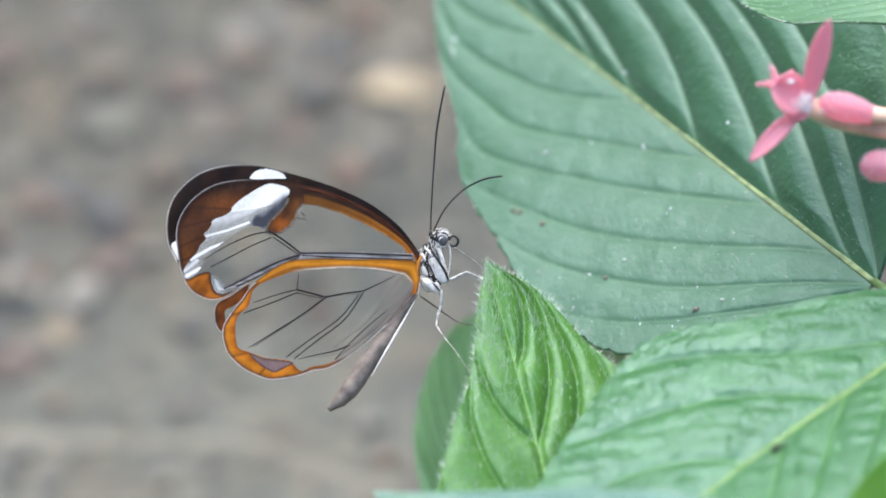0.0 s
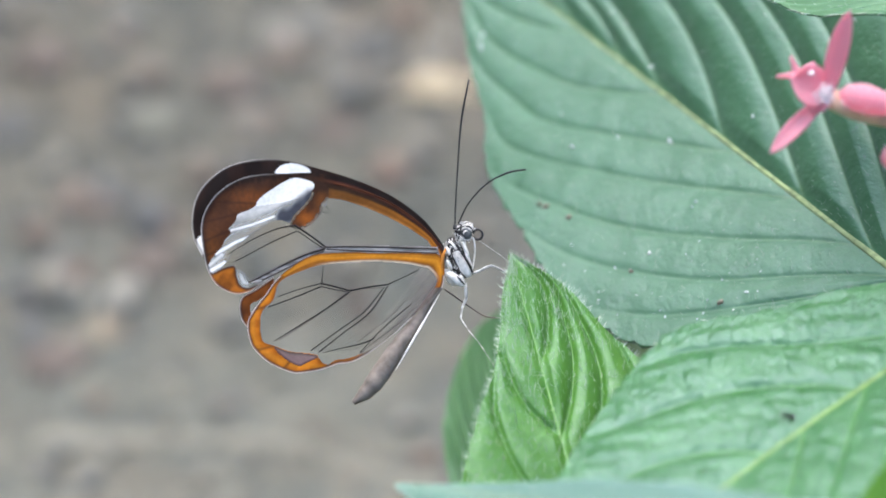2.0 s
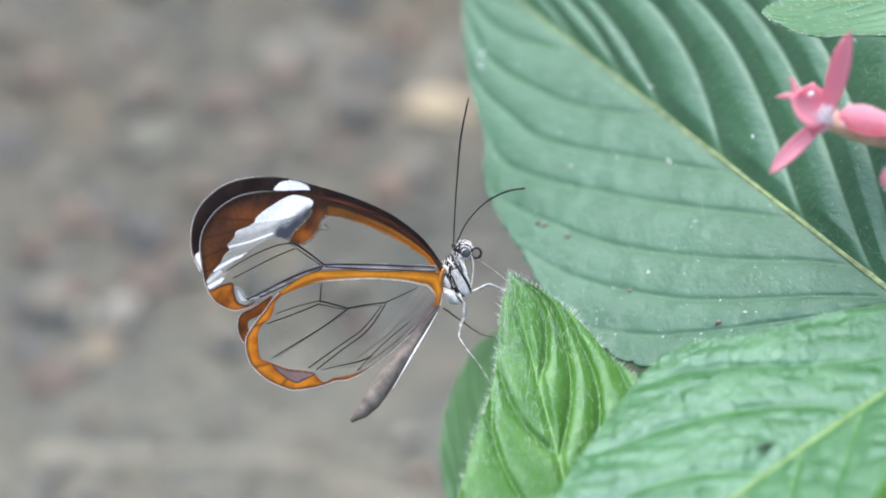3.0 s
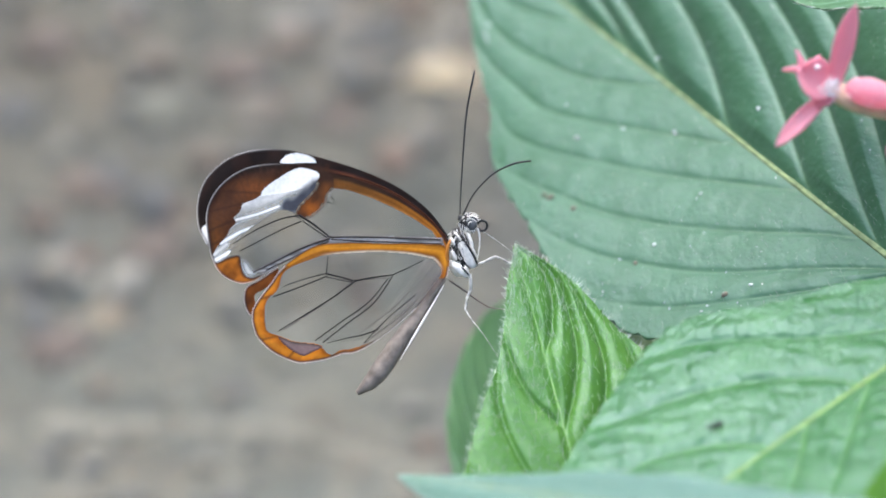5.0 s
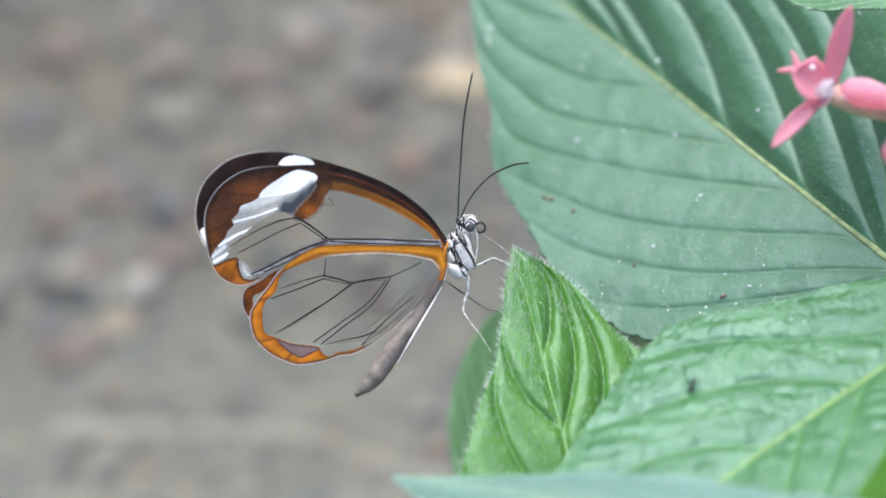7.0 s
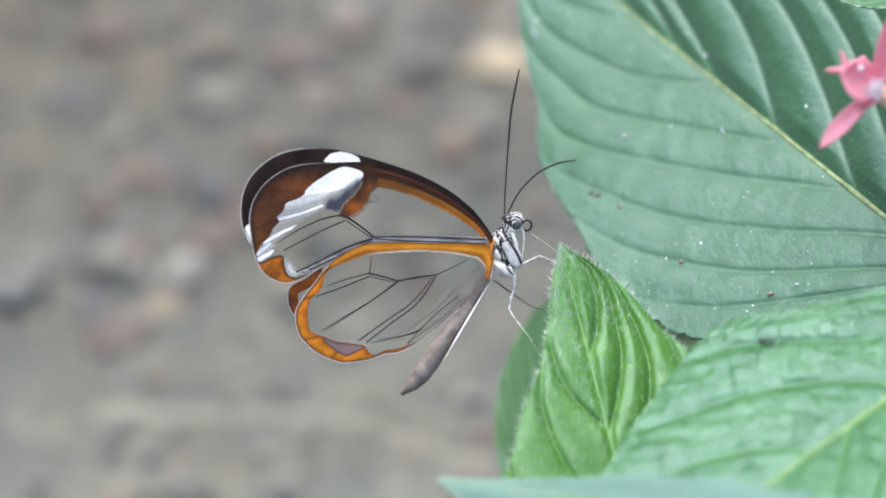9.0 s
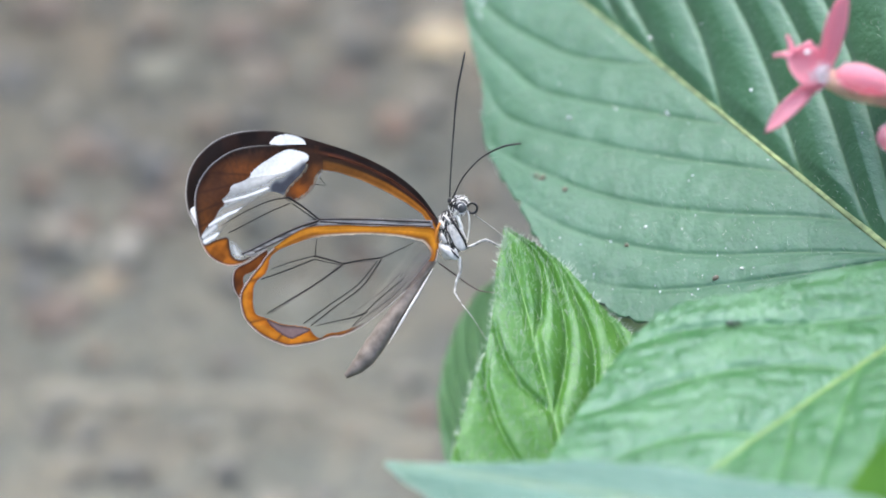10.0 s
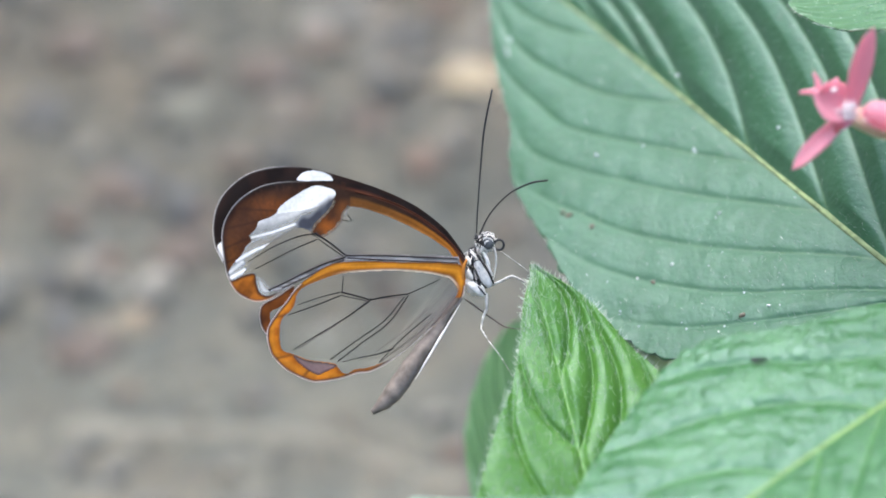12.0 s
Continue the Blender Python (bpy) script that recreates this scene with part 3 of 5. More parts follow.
low = Blade((63.5, -2.55, 18), (4.0, -43.45, 54), (-0.25, 0.8, 0.55), (17.0, 27.0), (2, 9), arch=1.6, shape=(1.2, 1.28), seed=5, groove=0.16, bulge=(0.12, 0.42), wave=0.6, span=2.8, pucker=0.019, waves=(0.5, 2.0), droop=(0.3, 0.0),
            trim=(None, ((0.214, 0.705), (0.248, 0.701), (0.286, 0.686), (0.322, 0.694), (0.355, 0.728), (0.38, 0.795), (0.413, 0.836), (0.454, 0.851), (0.517, 0.818), (0.595, 0.769), (0.642, 0.765), (0.694, 0.758))),
            veins=([(0.1, 0.3, 0.0), (0.22, 0.32, 0.0), (0.341, 0.3, 0.0), (0.458, 0.25, 0.0), (0.58, 0.25, 0.0), (0.7, 0.25, 0.0)],
                   [(0.2, 0.06, 0.42, -0.16), (0.362, 0.007, 0.646, -0.361), (0.522, 0.118, 0.248, 0.078), (0.68, 0.2, 0.2)]))
leaf(low, MID_LEAF, "glossy puckered green leaf with a yellow-green midrib", 320, 100, 0.32, 900, 0.3, 0.4, petiole=[(65, -1, 16), on_stem(2)], rib_mat=LIME_RIB)
tip_leaf = Blade((18.5, -52.1, 32), (4.75, -1.2, 0), (0.06, 0.485, 0.866), (13.0, 18.8), (14, -16), arch=0.3, shape=((0.72, 1.33), (0.72, 1.08)), valley=0.9, seed=7, groove=0.35, bulge=(0.4, 0.85), wave=0.3, span=2.0, pucker=0.025,
                 trim=(((0.5, 1.12), (0.562, 1.07), (0.595, 1.05), (0.666, 0.995), (0.74, 0.88), (0.79, 0.88), (0.86, 0.95), (0.947, 1.4), (1.0, 1.5)), ((0.6, 1.05), (0.81, 1.085), (0.858, 1.125), (0.915, 1.41), (0.94, 1.65), (0.97, 1.95), (1.0, 2.0))),
                 veins=([(0.608, 0.169, 0.037), (0.356, 0.369, 0.021), (0.15, 0.4, 0.0)], [(0.598, 0.529, -0.092), (0.485, 0.474, 0.005), (0.37, 0.45, 0.0), (0.25, 0.45, 0.0), (0.1, 0.45, 0.0), (0.76, 0.32, 0.0)]))
leaf(tip_leaf, YOUNG_LEAF, "young bright green leaf with bristly edges", 380, 110, 0.14, 2300, 0.14, 0.74, (0.45, 0.995), petiole=[(21, -56, 26), shoot_top], rib_mat=YOUNG_RIB, thick=0.025)
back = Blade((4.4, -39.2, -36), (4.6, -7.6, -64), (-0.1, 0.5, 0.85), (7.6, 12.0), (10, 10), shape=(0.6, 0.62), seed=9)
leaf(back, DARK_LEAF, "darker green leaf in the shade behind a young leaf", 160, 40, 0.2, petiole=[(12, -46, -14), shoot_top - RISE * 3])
olive = Blade((27, -32, -45), (14.5, -1.0, -60), (0.1, 0.6, 0.8), (12.0, 10.0), (8, 8), seed=11)
leaf(olive, OLIVE_LEAF, "olive green leaf low in the shrub's shade", 140, 36, 0.2, petiole=[(34, -44, -20), shoot_top - RISE * 6])
front = Blade((47.7, -30.9, 95), (-7.4, -25.4, 41), (0.0, 0.96, 0.28), (12.0, 10.0), (-14, 4), arch=0.0, shape=(0.7, 1.0), seed=13, groove=0.4, bulge=0.7)
leaf(front, PALE_LEAF, "pale blue-green leaf low before the others", 240, 60, 0.35, 500, 0.4, 0.4, petiole=[(60, -26, 60), on_stem(-20)])
top = Blade((61.9, 29.1, 12), (32.9, 28.2, -6), (-0.1, 0.75, 0.65), (8.5, 4.5), (6, 6), arch=0.6, shape=(0.6, 0.8), seed=15, groove=0.1, bulge=0.3)
leaf(top, SAGE_LEAF, "fresh green leaf with a fringe of hairs", 200, 50, 0.2, 500, 0.6, 0.5, petiole=[(66, 20, 10), on_stem(14)])
bright = Blade((58.8, -17.4, 58), (39.2, -37.6, 64), (-0.2, 0.6, 0.75), (8.0, 8.0), (4, 4), arch=0.3, shape=(0.8, 0.8), groove=0.1, bulge=0.2, wave=0.2, seed=17)
leaf(bright, LIME_LEAF, "bright yellow-green leaf under a larger one", 140, 36, 0.2, petiole=[(62, -14, 45), on_stem(-8)])


def specks():
    rng = np.random.default_rng(21)
    pieces = []
    for k in range(110):
        s, x = rng.uniform(0.12, 0.8), rng.uniform(-0.8, 0.95)
        if k % 2:
            s, x = rng.uniform(0.1, 0.35), rng.uniform(0.3, 0.95)
        r = rng.choice([0.06, 0.1, 0.15, 0.23], p=[0.5, 0.3, 0.15, 0.05])
        p = big.point(s, x)[0] + big.normal * r * 0.3
        pieces.append(ellipsoid(p, rng.normal(size=3), r * rng.uniform(1.6, 3), r * 1.5, r * 1.2, 5, 6))
    for s, x in [(0.545, 0.53), (0.565, -0.075), (0.825, 0.76), (0.806, 0.82), (0.143, 0.57), (0.445, 0.165)]:
        for k in range(3):
            p = big.point(s + rng.normal() * 0.002, x + rng.normal() * 0.006)[0] + big.normal * 0.1
            pieces.append(ellipsoid(p, rng.normal(size=3), 0.34, 0.24, 0.2, 6, 8))
    g = grown("pollen_specks", *joined(pieces), SPECK, None, "white pollen and dust specks on the blade")
    g["kind"] = "stuff"
    for s, x in [(0.499, 0.85), (0.489, 0.835), (0.447, 0.77), (0.305, 0.725), (0.16, 0.665)]:
        p = big.point(s, x)[0] + big.normal * 0.1
        verts, faces = ellipsoid(p, big.side + 0.3 * rng.normal(size=3), rng.uniform(0.5, 0.9), 0.5, 0.35, 7, 9)
        grown("debris_fleck", verts + rng.normal(size=verts.shape) * 0.05, faces, DEBRIS, None, "small brown fleck of debris")


specks()


# ---- flowers ----
UMBEL = on_stem(22)


def petal(centre, way, face, length, width, curl, parent, label=""):
    d = np.array(way, float)
    d /= np.linalg.norm(d)
    n = np.array(face, float)
    n -= d * (n @ d)
    n /= np.linalg.norm(n)
    e = np.cross(n, d)
    verts, faces = [], []
    for i in range(17):
        s = i / 16
        half = width / 2 * (s ** 0.55) * (1 - s ** 2.6) ** 0.8 / 0.62 + 0.12 * (1 - s)
        for j in range(9):
            x = j / 4 - 1
            verts.append(np.array(centre) + d * length * (s - 0.12 * curl * s * s) + e * x * half + n * (0.45 * x * x * half - curl * length * 0.35 * s * s + 0.12 * (1 - abs(x)) ** 2))
    for i in range(16):
        for j in range(8):
            faces.append((i * 9 + j, i * 9 + j + 1, i * 9 + j + 10, i * 9 + j + 9))
    ob = grown("petal", verts, faces, PETAL, parent, label)
    solid = ob.modifiers.new("thickness", "SOLIDIFY")
    solid.thickness = 0.00022
    return ob


def bud(tip, size, length, label):
    tip = np.array(tip, float)
    d = tip - UMBEL
    d /= np.linalg.norm(d)
    ob = grown("flower_bud", *ellipsoid(tip - d * length / 2, d, length, size, size, 12, 12, lambda t: (t ** 0.5) * (1 - t ** 3) ** 0.6), PETAL, None, label)
    grown("bud_tube", *tube(spline([tip - d * length * 0.85, (tip + UMBEL) / 2 + (0, 0.6, 0.5), UMBEL], 8), (size * 0.2, 0.9, 0.5), 10), PALE_PINK, ob)
    return ob


c = np.array((38.9, 15.4, 26.0))
tube_line = spline([c, c + (3, -1.3, 0.2), c + (8, -2.6, 0.6), UMBEL], 8)
flower = grown("flower", *tube(tube_line, (1.1, 1.25, 1.0, 0.6), 14), PALE_PINK, None, "open pink star flower with reflexed petals")
petal(c, (2.2, 8.9, 4.2), (-0.35, -0.3, 0.9), 10.4, 2.4, 0.06, flower)
petal(c, (-6.0, -5.9, 1.0), (-0.3, 0.25, 0.92), 8.8, 2.05, 0.06, flower)
petal(c, (-3.4, 1.5, 1.6), (-0.1, 0.35, 0.93), 4.9, 4.9, -0.22, flower)
petal(c, (-2.4, 4.2, -4.5), (-0.7, 0.1, -0.6), 5.6, 3.2, 0.5, flower)
petal(c, (-1.9, -2.3, 1.4), (-0.2, 0.5, 0.85), 2.7, 2.2, 0.1, flower)
rng = np.random.default_rng(2)
pieces = []
for k in range(110):
    t, a = rng.uniform(-1.2, 1.2), rng.uniform(-0.7, 0.7)
    start = c + np.array((0.5 * t + a, 0.85 * t - 0.4 * a, 0.5))
    pieces.append(tube([start, start + np.array((-0.3, 0.1, 0.8)) * 0.5 + rng.normal(size=3) * 0.2, start + np.array((-0.3, 0.1, 0.8)) * 1.2 + rng.normal(size=3) * 0.35], (0.1, 0.05), 4))
grown("throat", *ellipsoid(c + (-0.1, 0.15, 0.5), (0.5, 0.85, 0.1), 3.0, 1.25, 1.2, 12, 16), THROAT, flower, "white flower throat")
grown("throat_hairs", *joined(pieces), THROAT, flower, "white hairy throat")
grown("pollen_grain", *ellipsoid((37.1, 17.85, 29.0), (1, 0.3, 0.1), 0.7, 0.55, 0.5, 8, 10), THROAT, flower, "white pollen grain on a petal")
for tip_at in ((33.4, 17.55, 27.6), (34.9, 19.7, 27.8)):
    tip_at = np.array(tip_at)
    root_at = np.array((35.6, 17.5, 27.6))
    grown("petal_tip", *tube(spline([root_at, (root_at + tip_at) / 2 + (0.1, 0.15, 0.1), tip_at], 5), (0.6, 0.32, 0.14), 8), PETAL, flower)


def fuzz(bud_ob, tip, size, length, seed):
    """Short pale hairs on a bud."""
    rng = np.random.default_rng(seed)
    tip = np.array(tip, float)
    d = (tip - UMBEL) / np.linalg.norm(tip - UMBEL)
    pieces = []
    for k in range(160):
        t = rng.uniform(0.15, 0.95)
        out = np.cross(d, rng.normal(size=3))
        out /= np.linalg.norm(out)
        p = tip - d * length * (1 - t) + out * size / 2 * (t ** 0.5) * (1 - t ** 3) ** 0.6
        pieces.append(tube([p - out * 0.05, p + out * 0.22 + d * 0.15 + rng.normal(size=3) * 0.05], (0.045, 0.015), 4))
    h = grown("bud_hairs", *joined(pieces), THROAT, bud_ob, "short pale hairs", False)
    h["kind"] = "stuff"


fuzz(bud((40.1, 15.8, 28.0), 4.7, 7.0, "closed pink flower bud"), (40.1, 15.8, 28.0), 4.7, 7.0, 1)
fuzz(bud((44.5, 8.9, 27.0), 5.2, 6.0, "plump pink flower bud"), (44.5, 8.9, 27.0), 5.2, 6.0, 2)


# ---- the butterfly ----
HINGE = np.array((-2.4, -1.9, 0.0))
butterfly = thing("glasswing_butterfly", HINGE, "clear-winged butterfly with orange and black wing edges on a leaf", "butterfly")


LEAN = 0.22  # the wings lean back from the lens towards the light


def limb(name, points, radii, mat, label="", sides=7, parent=None, per=8):
    return part(name, *tube(spline(np.array(points, float) - HINGE, per), radii, sides), mat, parent or butterfly, label)


def inside(poly, X, Y):
    hit = np.zeros(X.shape, bool)
    x0, y0 = poly[:, 0], poly[:, 1]
    x1, y1 = np.roll(x0, -1), np.roll(y0, -1)
    for a, b, p, q in zip(x0, y0, x1, y1):
        if b != q:
            hit ^= ((b > Y) != (q > Y)) & (X < (p - a) * (Y - b) / (q - b) + a)
    return hit


def nearest(poly, X, Y, closed=True):
    """Distance to an outline and the closest place on it."""
    best, px, py = np.full(X.shape, 1e9), X.copy(), Y.copy()
    pts = np.vstack([poly, poly[:1]]) if closed else poly
    for (a, b), (p, q) in zip(pts[:-1], pts[1:]):
        L = (p - a) ** 2 + (q - b) ** 2 + 1e-12
        t = np.clip(((X - a) * (p - a) + (Y - b) * (q - b)) / L, 0, 1)
        cx, cy = a + t * (p - a), b + t * (q - b)
        d = np.hypot(X - cx, Y - cy)
        m = d < best
        best[m], px[m], py[m] = d[m], cx[m], cy[m]
    return best, px, py


def soft(v, lo, hi):
    t = np.clip((v - lo) / (hi - lo), 0, 1)
    return t * t * (3 - 2 * t)


def blend(a, b, t):
    return np.asarray(a)[..., :] * (1 - t[..., None]) + np.asarray(b)[..., :] * t[..., None]


def mottle(X, Y, scale, seed):
    rng = np.random.default_rng(seed)
    out = np.zeros(X.shape)
    for k in range(7):
        a, f, ph = rng.uniform(0, 6.28), scale * rng.uniform(0.6, 2.2), rng.uniform(0, 6.28)
        out += np.sin((X * math.cos(a) + Y * math.sin(a)) * f + ph)
    return np.clip(out / 7 + 0.5, 0, 1)


def wing(name, label, outline, paint, lift, step=0.085):
    """A wing in the body's frame: membrane, scaled border and white band, as the paint tells. lift: (w at the hinge, w per millimetre)."""
    edge = spline(outline, 8, True)
    lo, hi = edge.min(0) - step, edge.max(0) + step
    X, Y = np.meshgrid(np.arange(lo[0], hi[0], step), np.arange(lo[1], hi[1], step))
    ok = inside(edge, X, Y)
    d, px, py = nearest(edge, X, Y)
    keep = ok | (d < step * 0.75)
    X, Y = np.where(~ok & keep, px, X), np.where(~ok & keep, py, Y)
    d = np.where(ok, d, 0)
    zone, rgba = paint(X, Y, d)
    out = -(X - HINGE[0]) * 0.94 + (Y - HINGE[1]) * 0.2
    W = lift[0] + lift[1] * out - LEAN * (Y - HINGE[1]) + 0.35 * np.sin(out * 0.16) * np.sign(lift[0]) + 0.05 * np.sin(out * 1.3 + Y)
    idx = np.arange(X.size).reshape(X.shape)
    quads = np.stack([idx[:-1, :-1], idx[:-1, 1:], idx[1:, 1:], idx[1:, :-1]], -1).reshape(-1, 4)
    good = keep.reshape(-1)[quads].all(1)
    quads = quads[good]
    qz = zone.reshape(-1)[quads].max(1)
    P = np.stack([X, Y, W], -1).reshape(-1, 3) - HINGE
    colour = rgba.reshape(-1, 4)
    root = new(name)
    root.parent = butterfly
    root["label"] = label
    for z, title, mat in ((0, "membrane", MEMBRANE), (1, "wing_border", SCALES), (2, "white_band", SCALES)):
        f = quads[qz == z]
        if not len(f):
            continue
        used, inv = np.unique(f, return_inverse=True)
        ob = part(title, P[used], inv.reshape(-1, 4), mat, root)
        if z:
            attr = ob.data.color_attributes.new("pigment", "FLOAT_COLOR", "POINT")
            attr.data.foreach_set("color", colour[used].reshape(-1))
    return root, lambda pts: [(x, y, lift[0] - LEAN * (y - HINGE[1]) + lift[1] * (-(x - HINGE[0]) * 0.94 + (y - HINGE[1]) * 0.2) + (0.35 * math.sin((-(x - HINGE[0]) * 0.94 + (y - HINGE[1]) * 0.2) * 0.16)) * (1 if lift[0] > 0 else -1) + (0.04 if lift[0] > 0 else -0.04)) for x, y in pts]


DARKEST, BROWN, CHALK = (0.009, 0.005, 0.004), (0.032, 0.012, 0.007), (0.83, 0.82, 0.79)


def fringe(rgb, d):
    """Thin dark line and a pale fringe along the outer edge."""
    rgb = blend(rgb, (0.02, 0.012, 0.01), np.exp(-((d - 0.2) / 0.1) ** 2) * 0.7)
    return blend(rgb, (0.6, 0.56, 0.52), np.exp(-(d / 0.1) ** 2) * 0.85)


NEAR_FORE = [(-2.36, -1.43), (-3.03, -0.03), (-5.04, 2.38), (-7.86, 4.58), (-11.08, 6.19), (-14.30, 7.32), (-16.98, 7.77), (-20.20, 7.72), (-23.15, 7.61), (-25.56, 7.02), (-27.71, 5.55), (-29.05, 3.67), (-29.51, 1.79), (-29.32, -0.35), (-28.83, -2.77), (-27.71, -4.65), (-25.83, -5.59), (-24.22, -5.40), (-22.75, -4.51), (-19.93, -2.77), (-16.98, -1.70), (-14.83, -1.29), (-10.54, -1.43), (-5.18, -1.56), (-2.63, -2.23)]
FAR_FORE = [(-2.28, -1.43), (-2.90, 0.02), (-4.91, 2.60), (-7.86, 4.88), (-11.08, 6.49), (-14.30, 7.64), (-17.52, 8.55), (-20.20, 9.17), (-22.88, 9.38), (-25.56, 9.03), (-27.71, 8.09), (-29.59, 6.35), (-30.52, 4.47), (-30.79, 2.33), (-30.52, 0.45), (-29.72, -1.16), (-28.51, -3.31), (-25.83, -4.65), (-22.75, -4.11), (-16.98, -1.43), (-10.54, -1.16), (-2.63, -1.96)]
NEAR_HIND = [(-2.82, -1.54), (-4.92, -1.2), (-7.60, -1.14), (-10.01, -1.14), (-13.14, -1.06), (-16.26, -1.21), (-17.82, -1.66), (-19.36, -2.61), (-20.6, -3.56), (-21.52, -4.51), (-22.13, -5.45), (-22.74, -6.2), (-23.35, -7.02), (-23.96, -7.96), (-24.26, -8.7), (-24.24, -9.83), (-23.91, -11.07), (-23.46, -11.81), (-22.32, -12.92), (-21.07, -13.66), (-19.5, -14.27), (-18.57, -14.38), (-16.7, -14.12), (-15.46, -13.8), (-14.22, -13.36), (-12.98, -13.23), (-11.35, -12.5), (-8.94, -10.80), (-6.79, -8.92), (-3.31, -5.71), (-2.56, -3.83)]
FAR_HIND = [(-2.90, -1.41), (-7.60, -1.04), (-15.91, -1.04), (-21.01, -3.43), (-23.42, -5.04), (-25.03, -5.97), (-25.36, -7.32), (-25.03, -8.66), (-24.09, -9.73), (-22.89, -10.80), (-18.33, -11.88), (-11.35, -11.61), (-6.79, -8.12), (-2.77, -4.10)]
COSTA = np.array([(-2.23, -1.70), (-2.90, 0.18), (-5.18, 2.86), (-8.39, 5.28), (-12.15, 6.89), (-16.17, 7.96), (-18.6, 7.6), (-17.31, 5.74), (-15.48, 5.0), (-13.85, 4.8), (-11.34, 4.0), (-8.82, 2.89), (-6.3, 1.53), (-4.41, 0.23), (-3.27, -1.42)])
KNOT = spline([(-17.2, 6.9), (-15.62, 6.5), (-15.35, 5.0), (-16.0, 4.3), (-16.12, 3.6), (-16.89, 2.48), (-18.07, 1.65), (-19.13, 1.6), (-19.62, 2.08), (-19.2, 3.09), (-18.2, 4.1), (-17.3, 5.37)], 5, True)
BAND = spline([(-20.15, 6.91), (-19.21, 7.23), (-18.27, 7.12), (-17.33, 6.81), (-16.94, 6.31), (-17.43, 5.61), (-18.36, 4.73), (-19.48, 3.84), (-20.41, 3.08), (-21.65, 2.44), (-23.82, 1.11), (-25.55, -0.35), (-26.4, -1.61), (-27.14, -2.61), (-28.13, -3.31), (-28.7, -2.75), (-28.52, -2.12), (-27.79, -1.05), (-27.18, -0.42), (-26.81, 0.39), (-26.14, 1.15), (-26.4, 1.65), (-25.72, 2.41), (-25.36, 3.23), (-24.36, 3.61), (-23.49, 4.12), (-23.25, 4.69), (-22.51, 5.39), (-21.39, 6.15)], 4, True)
BAND_RIM = np.array([(-18.27, 7.3), (-20.15, 6.91), (-21.39, 6.15), (-22.51, 5.39), (-23.25, 4.69), (-23.49, 4.12), (-24.36, 3.61), (-25.36, 3.23), (-25.72, 2.41), (-26.4, 1.65), (-26.14, 1.15), (-26.81, 0.39), (-27.18, -0.42), (-27.79, -1.05), (-28.52, -2.12), (-28.7, -2.75), (-28.4, -3.2)])
MARGIN = spline([(-29.3, -3.2), (-28.13, -3.3), (-26.88, -2.75), (-25.76, -2.6), (-25.55, -3.6), (-25.2, -4.6), (-24.47, -5.0), (-23.72, -4.84), (-22.3, -4.3), (-22.3, -4.9), (-24.22, -6.1), (-26.10, -6.2), (-28.24, -4.91)], 4, True)
TRAILING = np.array([(-15.77, -0.30), (-11.61, -0.30), (-3.30, -0.49), (-3.03, -1.56), (-14.83, -1.21), (-16.98, -1.83), (-22.75, -4.65), (-24.22, -4.24), (-20.47, -2.34), (-18.05, -1.21)])
SPOT = spline([(-25.55, -3.0), (-24.87, -3.2), (-24.3, -3.97), (-23.8, -4.46), (-24.35, -4.84), (-24.98, -4.72), (-25.35, -4.1)], 5, True)
CLEAR_HIND = spline([(-4.06, -2.93), (-5.0, -2.62), (-6.88, -2.26), (-10.0, -2.04), (-13.12, -2.13), (-16.24, -2.4), (-17.8, -2.85), (-19.35, -3.43), (-20.47, -4.0), (-21.08, -4.75), (-21.31, -5.75), (-21.74, -6.57), (-22.42, -7.13), (-22.84, -7.95), (-22.88, -9.32), (-22.74, -10.56), (-22.35, -11.06), (-21.29, -11.42), (-20.28, -12.1), (-18.59, -12.46), (-16.72, -12.63), (-16.03, -13.25), (-15.28, -13.49), (-14.48, -12.99), (-13.11, -12.79), (-10.51, -11.9), (-8.65, -10.58), (-6.68, -8.82), (-4.34, -6.06), (-3.23, -4.36)], 4, True)
MAUVE = spline([(-21.3, -11.42), (-19.54, -12.03), (-17.35, -12.26), (-16.5, -12.6), (-17.65, -13.2), (-18.58, -13.58), (-19.77, -13.03), (-20.84, -12.16)], 4, True)
COSTA_INNER = np.array([(-16.6, 5.2), (-15.48, 5.0), (-13.85, 4.8), (-11.34, 4.0), (-8.82, 2.89), (-6.3, 1.53), (-4.41, 0.23), (-3.27, -1.42)])
FAR_SPOT = spline([(-21.40, 8.09), (-20.73, 8.71), (-19.39, 8.90), (-17.78, 8.36), (-17.65, 7.48), (-19.39, 7.59), (-21.27, 7.77)], 5, True)
FAR_SPOT_LOW = spline([(-30.23, 0.32), (-29.72, 0.85), (-29.32, 0.32), (-29.18, -0.89), (-29.72, -1.16)], 5, True)


def along(line, X):
    """Height of a line that runs from left to right."""
    return np.interp(X, [a for a, _ in line], [b for _, b in line])


def stroke(line, X, Y, wide):
    return np.exp(-(nearest(np.array(line), X, Y, False)[0] / wide) ** 2)


